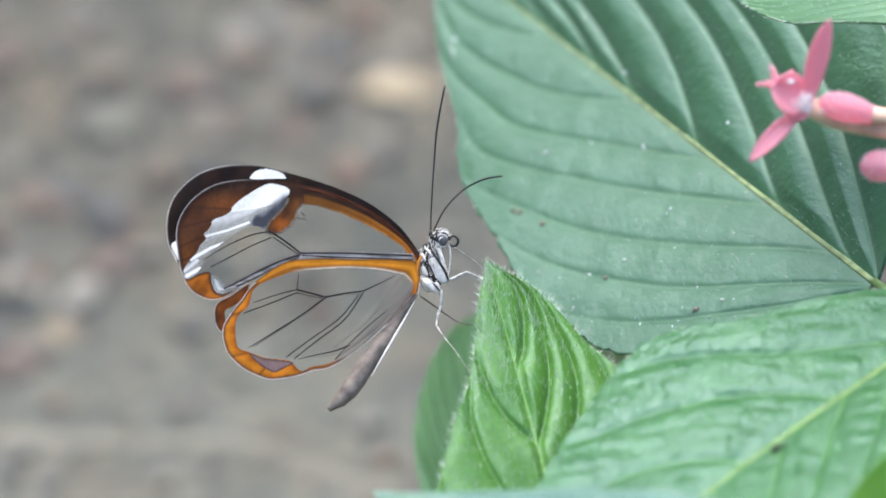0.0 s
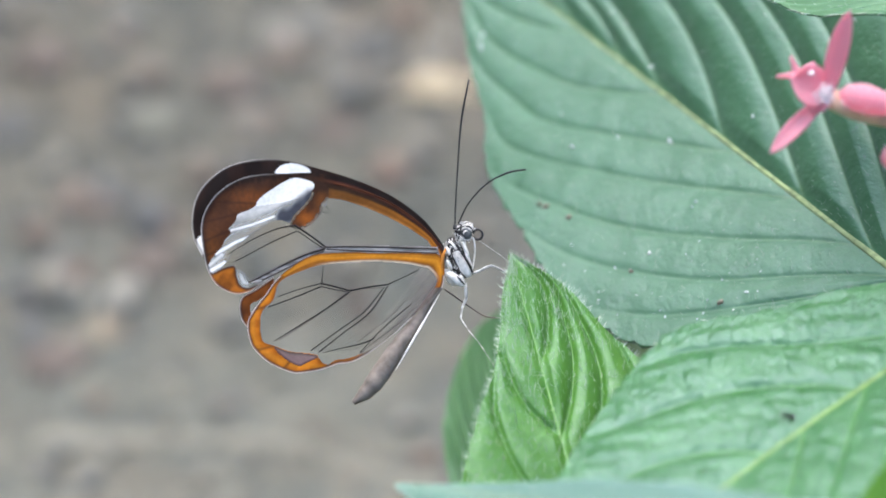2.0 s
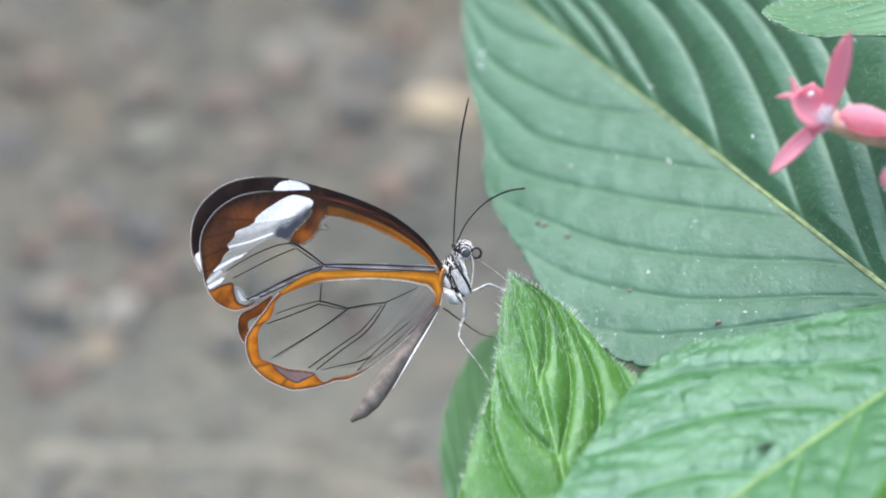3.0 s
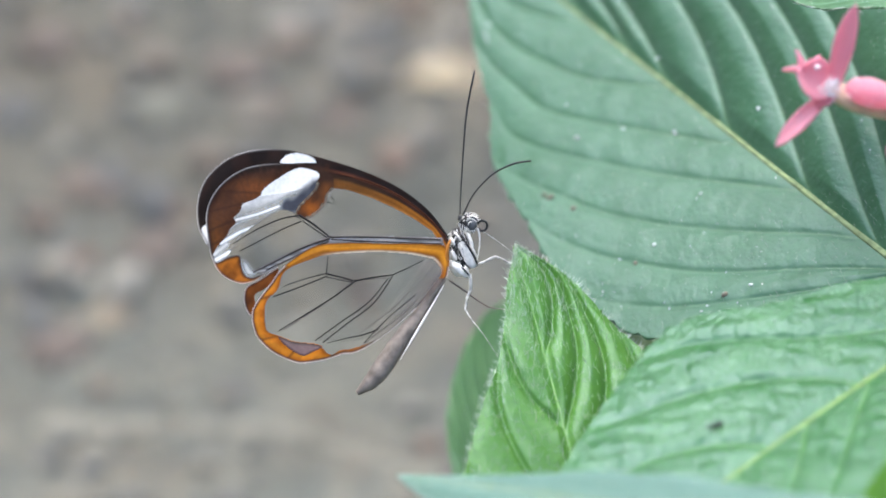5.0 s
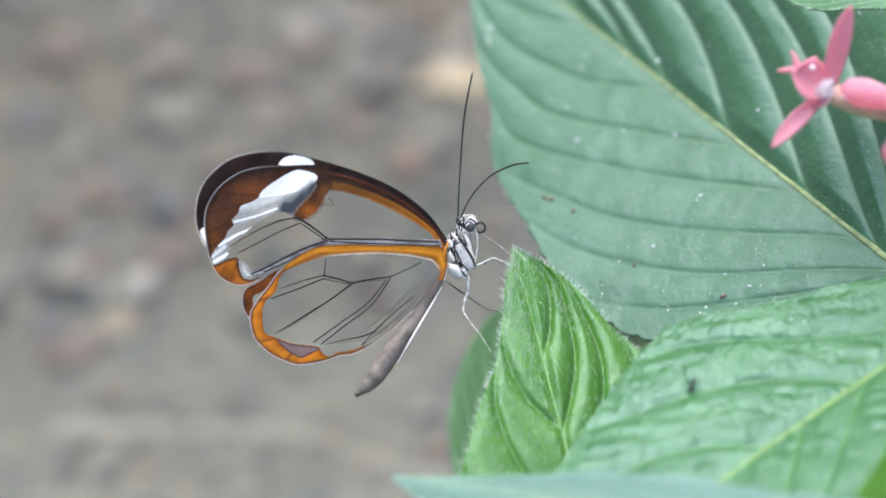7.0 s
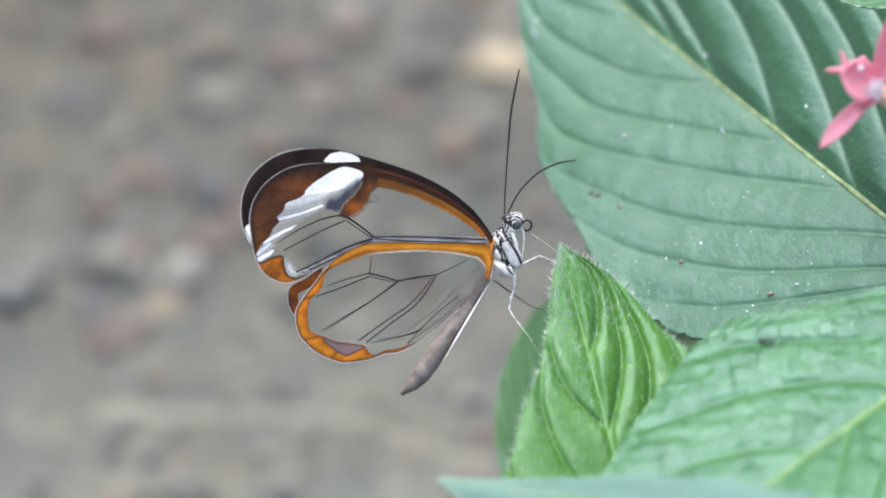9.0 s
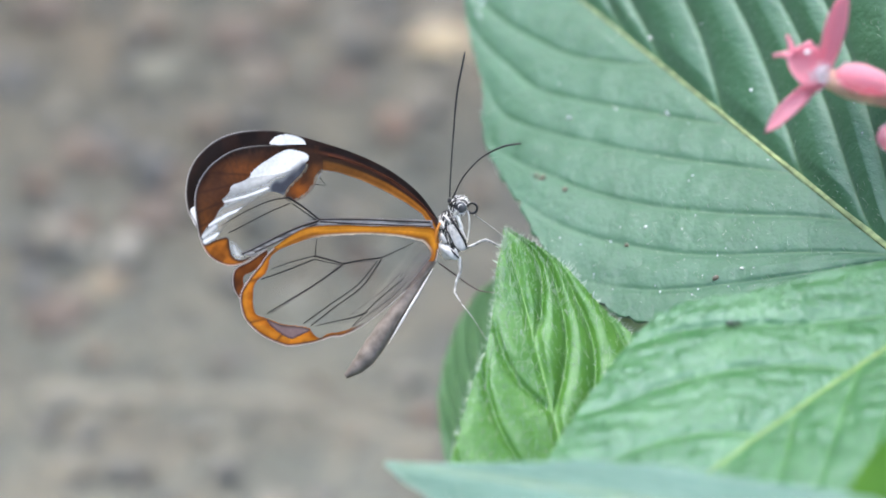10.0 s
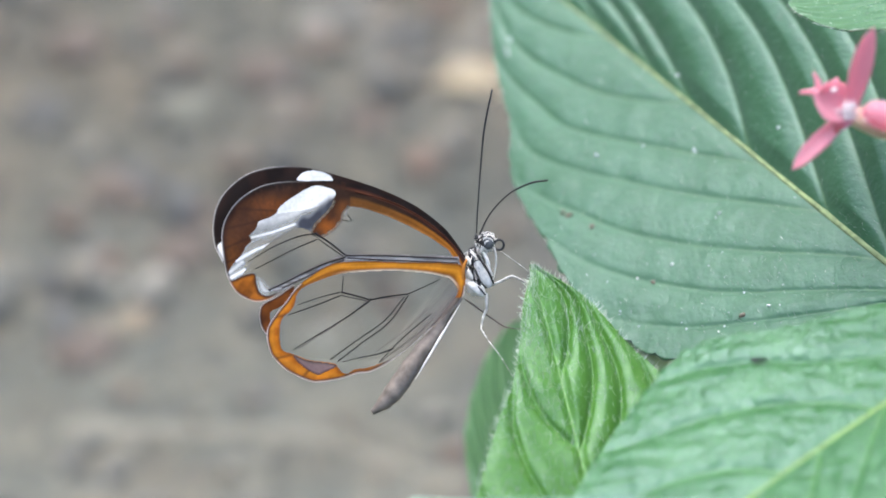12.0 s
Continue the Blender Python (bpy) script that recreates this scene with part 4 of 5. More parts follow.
def paint_fore(X, Y, d):
    zone = np.zeros(X.shape, int)
    rgb = np.zeros(X.shape + (3,)) + 0.1
    cover = np.ones(X.shape)
    m = mottle(X, Y, 2.2, 5)
    fine = mottle(X, Y, 5.0, 15)
    # front edge: black, a thin red-brown line, dark brown, then orange that widens towards the root
    costa = inside(COSTA, X, Y)
    di = nearest(COSTA_INNER, X, Y, False)[0]
    q = d / (d + di + 1e-6) + 0.05 * (mottle(X * 0.6, d * 6, 1.5, 23) - 0.5)
    root = soft(X, -13.5, -2.5)
    c = blend(DARKEST, (0.085, 0.026, 0.013), np.exp(-((q - 0.3) / 0.09) ** 2))
    c = blend(c, (0.03, 0.014, 0.006), soft(q, 0.36, 0.46) * (1 - 0.6 * root))
    glow = blend(np.zeros(X.shape + (3,)) + (0.13, 0.05, 0.01), (0.36, 0.12, 0.01), root)
    glow = blend(glow, (0.13, 0.045, 0.006), np.exp(-((q - 0.78) / 0.06) ** 2) * 0.7)
    glow = blend(glow, (0.42, 0.2, 0.05), soft(q, 0.9, 1.0) * 0.6 * soft(X, -15, -11))
    c = blend(c, glow, soft(q + 0.12 * root, 0.54, 0.68))
    c = blend(c, (0.03, 0.015, 0.008), 1 - soft(X, -17.2, -14.6))
    rgb[costa], zone[costa] = c[costa], 1
    # rust tip, darker along the rim and between the veins
    apex = inside(BAND_RIM_AREA, X, Y)
    warm = soft(10.4 - Y + 0.25 * (X + 27) + 1.6 * (m - 0.5), 3.9, 7.4)
    c = blend(np.zeros(X.shape + (3,)) + (0.012, 0.007, 0.005), (0.066, 0.023, 0.009), warm)
    c = blend(c, (0.17, 0.05, 0.011), np.exp(-(((X + 23.9) / 2.4) ** 2 + ((Y - 4.9) / 1.2) ** 2)) * 0.75)
    c = blend(c, (0.2, 0.065, 0.01), np.exp(-(((X + 28.3) / 0.9) ** 2 + ((Y + 1.2) / 2.2) ** 2)) * 0.5)
    for line in ([(-26.4, 1.4), (-29.2, 0.2)], [(-25.6, 3.2), (-29.0, 2.4)], [(-27.2, -0.6), (-29.0, -1.4)], [(-23.4, 4.4), (-27.6, 4.6)]):
        c = blend(c, (0.03, 0.012, 0.007), stroke(line, X, Y, 0.16) * 0.55)
    c = blend(c, DARKEST, (1 - soft(d, 0.1, 0.9)) * 0.6)
    c = blend(c, (0.05, 0.02, 0.01), soft(fine, 0.5, 0.85) * 0.3)
    rgb[apex], zone[apex] = c[apex], 1
    # brown knot at the end of the cell
    knot = inside(KNOT, X, Y)
    dk = nearest(KNOT, X, Y)[0]
    c = blend(np.zeros(X.shape + (3,)) + (0.055, 0.021, 0.009), (0.24, 0.066, 0.008), np.exp(-(((X + 17.9) / 1.1) ** 2 + ((Y - 2.7) / 1.0) ** 2)))
    c = blend(c, (0.15, 0.05, 0.011), np.exp(-(((X + 16.2) / 0.7) ** 2 + ((Y - 4.6) / 1.1) ** 2)) * 0.8)
    c = blend(c, BROWN, soft(m, 0.5, 0.8) * 0.5)
    c = blend(c, (0.035, 0.016, 0.009), soft(Y, 5.3, 6.2))
    rgb[knot], zone[knot] = c[knot], 1
    loose = knot & ~costa
    cover[loose] = (0.35 + 0.65 * soft(dk + 0.2 * (fine - 0.5), 0.0, 0.4))[loose]
    # white band: solid above, veiled panels with bright seams below
    band = inside(BAND, X, Y)
    seam_top = along([(-26.4, 3.2), (-23.49, 4.06), (-20.74, 4.46), (-17.0, 5.4)], X)
    seam_mid = along([(-27.5, 0.9), (-26.27, 1.4), (-23.84, 2.05), (-21.41, 2.95), (-19.4, 3.7)], X)
    seam_low = along([(-28.9, -1.7), (-27.79, -1.12), (-25.68, 0.09), (-22.88, 1.24), (-20.0, 2.3)], X)
    veil = np.where(Y > seam_top, 0.96, np.where(Y > seam_mid, 0.34 + 0.4 * soft(Y - seam_mid, 0.2, 1.6), np.where(Y > seam_low, 0.24 + 0.24 * soft(Y - seam_low, 0.2, 1.6), 0.1)))
    veil = veil - 0.2 * (mottle((X * 0.45 - Y * 0.9) * 1.6, (X * 0.9 + Y * 0.45) * 0.2, 2.0, 9) - 0.4) * (Y < seam_top)
    veil = np.maximum(veil, 0.95 * stroke([(-26.27, 1.4), (-23.84, 2.05), (-21.41, 2.95)], X, Y, 0.2))
    veil = np.maximum(veil, 0.95 * stroke([(-27.79, -1.12), (-25.68, 0.09), (-22.88, 1.24)], X, Y, 0.2 + 0.1 * soft(-X, 24, 28)))
    veil = np.maximum(veil, 0.95 * stroke([(-28.44, -3.05), (-26.9, -2.2)], X, Y, 0.32))
    veil = np.maximum(veil, 0.7 * stroke([(-28.5, -2.4), (-27.2, -1.3)], X, Y, 0.4))
    slate = 0.95 * soft(stroke([(-17.2, 4.9), (-18.5, 3.75), (-20.2, 2.95)], X, Y, 1.3) + 0.3 * (m - 0.5), 0.2, 0.95)
    band |= (slate > 0.12) & ~knot & (Y > along([(-20.6, 2.6), (-19.6, 2.2), (-16.0, 2.2)], X)) & ~costa
    veil = np.where(inside(BAND, X, Y), veil, 0.0)
    c = blend(np.zeros(X.shape + (3,)) + CHALK, (0.5, 0.53, 0.54), soft(0.8 - veil, 0, 0.4))
    c = blend(c, (0.022, 0.025, 0.04), slate)
    rgb[band], zone[band] = c[band], 2
    cover[band] = np.clip(np.maximum(veil, np.clip(1.15 * slate, 0, 0.97)), 0, 1)[band]
    trail = inside(TRAILING, X, Y)
    c = blend(np.zeros(X.shape + (3,)) + (0.42, 0.4, 0.39), (0.2, 0.185, 0.18), soft(mottle(X * 0.3, Y * 5, 2.0, 6), 0.4, 0.7))
    rgb[trail], zone[trail], cover[trail] = c[trail], 1, 0.75
    margin = inside(MARGIN, X, Y)
    c = blend((0.2, 0.058, 0.007), (0.38, 0.115, 0.01), soft(m, 0.2, 0.7))
    c = blend(c, (0.06, 0.022, 0.008), 1 - soft(nearest(MARGIN, X, Y)[0], 0.05, 0.4))
    rgb[margin], zone[margin] = c[margin], 1
    spot = inside(SPOT, X, Y)
    ds = nearest(SPOT, X, Y)[0]
    rgb[spot], zone[spot] = (0.58, 0.6, 0.6), 2
    cover[spot] = (0.2 + 0.45 * soft(ds, 0.05, 0.5))[spot]
    zone[(d < 0.16) & (zone == 0)] = 1
    far_side = (X < -18.8) | (Y < 0)
    pale = fringe(rgb, d)
    rgb = np.where(far_side[..., None], blend(rgb, pale, 0.12 + 0.75 * soft(-X, 20, 27)), rgb)
    return zone, np.concatenate([np.clip(rgb, 0, 1), cover[..., None]], -1)


BAND_RIM_AREA = np.vstack([BAND_RIM, np.array([(-30.39, -3.04), (-31.46, 2.33), (-29.85, 7.16), (-23.95, 8.77), (-15.91, 8.23), (-15.91, 6.35), (-17.52, 7.37)])])


def paint_far_fore(X, Y, d):
    zone = np.zeros(X.shape, int)
    cover = np.ones(X.shape)
    m = mottle(X, Y, 1.6, 3)
    rgb = blend(DARKEST, BROWN, soft(m, 0.3, 0.8) * 0.35)
    solid = (d < 2.0 - 1.3 * soft(X, -19, -15)) & (Y > -1.4) & ((Y > 4.5) | (X < -27.2) | ((X > -19) & (Y > -0.6 - 0.25 * (X + 3))))
    zone[solid] = 1
    for s in (FAR_SPOT, FAR_SPOT_LOW):
        q = inside(s, X, Y)
        rgb[q], zone[q] = CHALK, 2
    rgb = np.where((X < -19.5)[..., None], blend(rgb, fringe(rgb, d), soft(-X, 20, 26)), rgb)
    return zone, np.concatenate([np.clip(rgb, 0, 1), cover[..., None]], -1)


def paint_hind(X, Y, d):
    zone = np.zeros(X.shape, int)
    cover = np.ones(X.shape)
    clear = inside(CLEAR_HIND, X, Y)
    di = nearest(CLEAR_HIND, X, Y)[0]
    m = mottle(X, Y, 2.4, 8)
    q = d / (d + di + 1e-6)
    grain = mottle(X * 0.5, q * 6, 1.6, 12)
    upper = soft(Y, -4.6, -3.0)
    c = blend(blend((0.34, 0.095, 0.006), (0.5, 0.145, 0.008), soft(m, 0.2, 0.8)), (0.46, 0.16, 0.008), upper * 0.7)
    c = blend(c, (0.64, 0.27, 0.02), np.exp(-((q - 0.42) / 0.2) ** 2) * (0.35 + 0.35 * upper))
    # upper arm: brown along both sides, a long dark streak and a pale inner hem
    c = blend(c, (0.17, 0.06, 0.008), upper * soft(q + 0.12 * (grain - 0.5), 0.6, 0.78) * 0.75)
    c = blend(c, (0.13, 0.055, 0.012), upper * (1 - soft(q, 0.05, 0.26)) * 0.75)
    c = blend(c, (0.2, 0.065, 0.008), soft(grain, 0.55, 0.8) * 0.35 * upper)
    c = blend(c, (0.62, 0.55, 0.42), np.exp(-(di / 0.13) ** 2) * 0.85 * soft(X, -17.5, -14) * upper)
    # outer arm: brown rims and crossings where the veins end
    outer = 1 - upper
    c = blend(c, (0.16, 0.05, 0.008), outer * np.exp(-(di / 0.16) ** 2) * 0.7)
    c = blend(c, (0.13, 0.045, 0.01), outer * np.exp(-((d - 0.16) / 0.13) ** 2) * 0.75)
    for line in ([(-22.2, -7.0), (-23.3, -7.3)], [(-21.5, -11.4), (-23.5, -11.9)], [(-19.6, -13.1), (-20.3, -13.9)], [(-15.35, -13.4), (-15.5, -13.9)]):
        c = blend(c, (0.1, 0.035, 0.009), stroke(line, X, Y, 0.17) * 0.7)
    rgb = c
    zone[~clear] = 1
    anal = soft(X - 0.75 * (Y + 8), -9.5, -4.8) * (Y < -2.5)
    smoky = clear & (X - 0.75 * (Y + 8) > -10.5) & (Y < -2.2) & (di > 0.12)
    zone[smoky & (anal > 0.04)] = 1
    rays = mottle((X - 0.8 * Y) * 2.4, (X + Y) * 0.2, 1.6, 4)
    rgb[smoky], cover[smoky] = (0.11, 0.1, 0.1), (anal * (0.42 + 0.45 * rays))[smoky]
    mauve = inside(MAUVE, X, Y)
    dm = nearest(MAUVE, X, Y)[0]
    c = blend(np.zeros(X.shape + (3,)) + (0.19, 0.125, 0.12), (0.07, 0.035, 0.03), 1 - soft(dm, 0.03, 0.3))
    rgb[mauve], zone[mauve], cover[mauve] = c[mauve], 1, 0.85
    inner = soft(X, -13.0, -9.5) * (Y < -5)
    rgb = blend(rgb, (0.14, 0.11, 0.1), inner)
    cover = np.where(~clear, 1 - 0.6 * inner, cover)
    lower = (d < 1.0)[..., None] & (Y < -3.6)[..., None]
    rgb = np.where(lower, fringe(rgb, d), rgb)
    return zone, np.concatenate([np.clip(rgb, 0, 1), cover[..., None]], -1)


def paint_far_hind(X, Y, d):
    zone = np.where((d < 1.15) & (X < -21.6) & (Y > -9.2), 1, 0)
    m = mottle(X, Y, 2.0, 4)
    rgb = fringe(blend((0.12, 0.035, 0.01), (0.3, 0.085, 0.015), m), d)
    return zone, np.concatenate([np.clip(rgb, 0, 1), np.ones(X.shape + (1,))], -1)


wing("far_forewing", "dark forewing behind, with white spots", FAR_FORE, paint_far_fore, (-0.7, -0.1))
wing("far_hindwing", "rust-edged hindwing behind", FAR_HIND, paint_far_hind, (-0.55, -0.08))
fore, fore_at = wing("forewing", "clear forewing with white band and rust tip", NEAR_FORE, paint_fore, (0.45, 0.06))
hind, hind_at = wing("hindwing", "clear hindwing with orange border", NEAR_HIND, paint_hind, (0.75, 0.075))


def vein(parent, at, pts, r=(0.075, 0.05), mat=None):
    part("vein", *tube(spline(np.array(at(pts)) - HINGE, 6), r, 6), mat or VEIN, parent)


for pts, r, mat in (
    ([(-19.18, 2.01), (-17.52, 0.93), (-15.77, -0.41)], (0.12, 0.09), VEIN), ([(-18.80, 1.36), (-17.25, 0.29), (-15.91, -0.62)], (0.06, 0.06), VEIN),
    ([(-15.77, -0.44), (-11.61, -0.41), (-7.86, -0.52), (-3.43, -0.68)], (0.11, 0.1), GREY_VEIN), ([(-15.58, -0.68), (-11.61, -0.89), (-7.86, -1.00), (-3.30, -1.16)], (0.09, 0.08), GREY_VEIN),
    ([(-15.77, -0.57), (-18.05, -1.32), (-20.47, -2.45), (-22.88, -3.71), (-24.22, -4.32)], (0.15, 0.1), GREY_VEIN), ([(-15.91, -0.89), (-18.05, -1.83), (-20.47, -3.04), (-22.75, -4.11)], (0.1, 0.09), GREY_VEIN),
    ([(-19.18, 1.95), (-21.27, 1.52), (-23.95, 0.32), (-26.50, -1.21)], (0.09, 0.04), VEIN), ([(-18.91, 1.31), (-21.27, 0.29), (-23.95, -1.11), (-25.70, -2.02)], (0.07, 0.05), VEIN),
    ([(-15.64, 4.07), (-15.05, 3.35)], (0.05, 0.02), VEIN), ([(-16.17, 3.45), (-15.15, 3.27)], (0.05, 0.02), VEIN),
    ([(-2.90, -0.35), (-5.18, 2.01), (-7.86, 4.04), (-11.08, 5.60), (-14.83, 6.62)], (0.05, 0.04), BROWN_VEIN)):
    vein(fore, fore_at, pts, r, mat)
for pts, r in (
    ([(-16.07, -4.53), (-16.02, -3.61), (-15.91, -2.62)], (0.06, 0.04)), ([(-15.97, -4.58), (-15.65, -4.10), (-15.38, -3.43)], (0.04, 0.02)),
    ([(-16.18, -4.47), (-14.57, -4.85), (-12.96, -5.30)], (0.09, 0.09)), ([(-16.07, -4.85), (-14.57, -5.17), (-13.18, -5.44)], (0.05, 0.05)), ([(-12.96, -5.30), (-10.95, -4.90), (-8.81, -4.63)], (0.09, 0.08)),
    ([(-8.81, -4.63), (-7.06, -3.83), (-5.32, -2.97)], (0.06, 0.04)), ([(-12.96, -5.17), (-10.82, -5.06), (-9.21, -4.95)], (0.04, 0.04)),
    ([(-16.18, -4.47), (-18.60, -5.12), (-20.88, -5.92)], (0.06, 0.04)), ([(-16.07, -4.79), (-19.13, -6.03), (-21.95, -7.05)], (0.07, 0.06)),
    ([(-12.96, -5.38), (-15.65, -7.32), (-18.33, -8.98), (-21.28, -10.80)], (0.09, 0.05)), ([(-13.37, -5.49), (-15.91, -7.53), (-18.60, -9.30), (-20.74, -10.70)], (0.04, 0.05)),
    ([(-9.21, -4.95), (-11.35, -7.58), (-14.30, -9.73), (-17.25, -11.88)], (0.06, 0.06)), ([(-8.78, -4.77), (-10.82, -7.72), (-13.77, -10.00), (-16.40, -12.09)], (0.07, 0.06)),
    ([(-6.20, -6.78), (-8.13, -8.39), (-10.01, -10.13), (-11.89, -12.14)], (0.05, 0.05)), ([(-6.53, -6.11), (-8.67, -8.25), (-10.55, -9.73), (-12.16, -10.94)], (0.035, 0.03)),
    ([(-10.28, -10.59), (-11.89, -11.20), (-14.04, -11.66), (-15.91, -12.14)], (0.09, 0.03)), ([(-5.72, -7.05), (-7.60, -8.92), (-9.74, -10.53), (-11.76, -12.14)], (0.04, 0.04))):
    vein(hind, hind_at, pts, r, GREY_VEIN if r[0] < 0.05 else VEIN)

# body
v, f = ellipsoid(np.array((-1.15, -1.7, 0)) - HINGE, (0.28, -0.96, 0.0), 4.9, 1.9, 2.0, 18, 24, lambda t: (2 * math.sqrt(t * (1 - t))) ** 0.8)
thorax = part("thorax", v, f, DARK_BODY, butterfly, "white plated thorax with black seams")
for a, b, wide in (((-1.5, -0.8), (0.3, -3.8), 1.3), ((-2.2, -3.3), (-0.5, -4.75), 1.0), ((-1.9, 0.1), (-1.2, -0.9), 0.4), ((-2.3, -0.5), (-1.9, -1.5), 0.42), ((-2.3, -1.9), (-1.75, -3.0), 0.5), ((-0.55, 0.1), (0.1, -1.5), 0.42), ((-0.3, -0.9), (0.45, -2.6), 0.3), ((-0.75, -3.6), (-0.35, -4.9), 0.4)):
    a, b = np.array(a), np.array(b)
    mid = np.array((*(a + b) / 2, 0.74 - 0.12 * abs((a + b)[0] / 2 + 1.0)))
    v, f = ellipsoid(mid - HINGE, (*(b - a), 0.0), np.linalg.norm(b - a), wide, 0.85, 12, 16, lambda t: (2 * math.sqrt(t * (1 - t))) ** 0.6)
    part("thorax_plate", v, f, WHITE, thorax, "white scaled plate")
    part("thorax_plate", (v + HINGE) * (1, 1, -1) - HINGE, [face[::-1] for face in f], WHITE, thorax, "white scaled plate")
limb("thorax_seam", [(-1.35, 0.0, 1.0), (-0.55, -1.25, 1.3), (0.15, -2.4, 1.2), (0.6, -3.4, 0.9)], (0.07, 0.13, 0.1), BLACK, "black seam between the plates", 7, thorax)
limb("thorax_seam", [(-1.15, -3.7, 1.0), (-0.75, -4.15, 1.15), (-0.3, -4.65, 1.0)], (0.06, 0.11, 0.08), BLACK, "", 7, thorax)
limb("thorax_seam", [(-2.1, 0.0, 0.8), (-1.6, -0.5, 1.0), (-1.75, -1.2, 1.1), (-2.1, -1.7, 1.0)], (0.06, 0.12, 0.06), BLACK, "", 7, thorax)
v, f = ellipsoid(np.array((-0.55, 1.2, 0)) - HINGE, (0.35, 0.93, 0), 1.9, 1.8, 1.9, 16, 20)
head = part("head", v, f, DARK_BODY, butterfly, "small white and black head")
v, f = ellipsoid(np.array((-0.12, 1.0, 0.7)) - HINGE, (0, 1, 0.05), 1.4, 1.35, 0.8, 14, 20)
part("eye", v, f, EYE, head, "round grey eye with dark bands")
v, f = ellipsoid(np.array((-0.12, 1.0, -0.7)) - HINGE, (0, 1, 0.05), 1.4, 1.35, 0.8, 14, 20)
part("eye", v, f, EYE, head, "round grey eye with dark bands")
for radius, start, end, mat in ((0.62, 20, 150, WHITE), (0.8, 10, 170, BLACK), (0.95, 25, 165, WHITE), (0.74, 190, 300, WHITE), (0.45, 100, 290, BLACK), (0.28, 60, 200, WHITE)):
    arc = [(-0.12 + radius * math.cos(radians(a)), 1.0 + radius * math.sin(radians(a)), 1.1 - 0.55 * radius ** 2) for a in np.linspace(start, end, 9)]
    limb("head_band", arc, (0.04, 0.09, 0.08, 0.03), mat, "", 6, head, 3)
limb("antenna_base", [(-1.35, 1.5, 0.5), (-1.35, 1.95, 0.4)], (0.28, 0.2), BLACK, "", 9, head, 4)
ring = [(1.15 + 0.52 * math.cos(a), 0.88 + 0.56 * math.sin(a), 0.02 * a) for a in np.linspace(-2.6, 2.9, 22)]
limb("proboscis", ring, (0.13, 0.14, 0.1), BLACK, "coiled black proboscis", 7, head, 3)
limb("foreleg", [(0.6, 0.6, 0.4), (0.78, 0.0, 0.4), (0.84, -0.9, 0.4), (0.7, -2.2, 0.4), (0.45, -3.4, 0.4)], (0.1, 0.08, 0.05), WHITE, "pale folded foreleg")
limb("palp", [(0.0, 1.3, -0.3), (0.5, 1.5, -0.2), (0.8, 1.2, -0.2)], (0.18, 0.14, 0.08), WHITE)
limb("antenna", [(-1.35, 2.1, -0.2), (-1.3, 4.2, -0.4), (-1.05, 8.5, -0.8), (-0.65, 13.5, -1.2), (0.2, 18.1, -1.6)], (0.085, 0.08, 0.085, 0.12, 0.1), BLACK, "long black antenna")
limb("antenna", [(-1.0, 2.1, 0.3), (0.2, 4.4, 0.8), (2.2, 6.5, 1.4), (4.5, 7.7, 1.8), (6.5, 8.05, 2.0)], (0.085, 0.08, 0.085, 0.12, 0.1), BLACK, "curved black antenna")
spine = spline([(-3.1, -4.9, 0.6), (-4.64, -7.06, 1.1), (-5.88, -9.07, 1.7), (-7.61, -11.46, 2.4), (-9.03, -13.6, 2.9), (-10.14, -15.23, 3.2), (-11.26, -16.55, 3.4), (-12.62, -17.69, 3.5)], 9)
girth = np.interp(np.linspace(0, 1, len(spine)), np.linspace(0, 1, 8), (0.36, 0.52, 0.72, 0.93, 1.07, 1.07, 0.84, 0.28)) * (1 + 0.035 * np.cos(np.linspace(0, 50, len(spine))))
part("abdomen", *tube(spine - HINGE, girth, 18, 0.9), ABDOMEN, butterfly, "slender grey-brown abdomen")
limb("belly_line", [(-3.1, -5.7, 1.4), (-4.25, -7.75, 1.9), (-5.15, -9.3, 2.4), (-6.5, -11.6, 3.0), (-7.95, -14.1, 3.4)], (0.04, 0.08, 0.15, 0.12, 0.02), WHITE, "white line along the abdomen")
v, f = ellipsoid(np.array((-1.9, -3.9, 0.0)) - HINGE, (0.5, -0.8, 0), 2.2, 1.1, 1.3, 12, 16)
part("thorax_base", v, f, WHITE, butterfly, "white scaled rear of the thorax")
limb("wing_root", [(-2.35, -0.7, 0.7), (-2.7, -1.6, 0.85), (-2.85, -3.2, 0.9)], (0.12, 0.2, 0.12), plain("orange_scales", (0.5, 0.18, 0.02), 0.6), "orange wing root")
limb("leg", [(0.3, -3.55, 0.4), (1.5, -3.1, 0.5), (2.63, -2.56, 0.7), (4.0, -3.2, 0.9), (5.3, -3.86, 0.9)], (0.17, 0.14, 0.08), PALE_LEG, "pale jointed leg", 6, None, 2)
limb("leg", [(-0.24, -4.5, 0.5), (-0.16, -6.2, 0.8), (-0.75, -8.4, 1.4), (1.3, -11.1, 3.6), (3.2, -14.0, 6.2)], (0.21, 0.17, 0.09, 0.03, 0.022), PALE_LEG, "long pale leg with spines", 6, None, 2)
limb("leg", [(-2.5, -5.2, -0.4), (0.03, -7.0, -0.6), (1.92, -8.2, -0.3), (3.68, -8.38, 1.6)], (0.1, 0.08, 0.05), BROWN_LEG, "thin brown leg", 6, None, 2)
limb("leg", [(1.2, 0.25, -0.2), (3.12, -1.06, -0.2), (4.38, -2.0, 0.0)], (0.05, 0.04, 0.03), PALE_LEG, "", 6, None, 2)
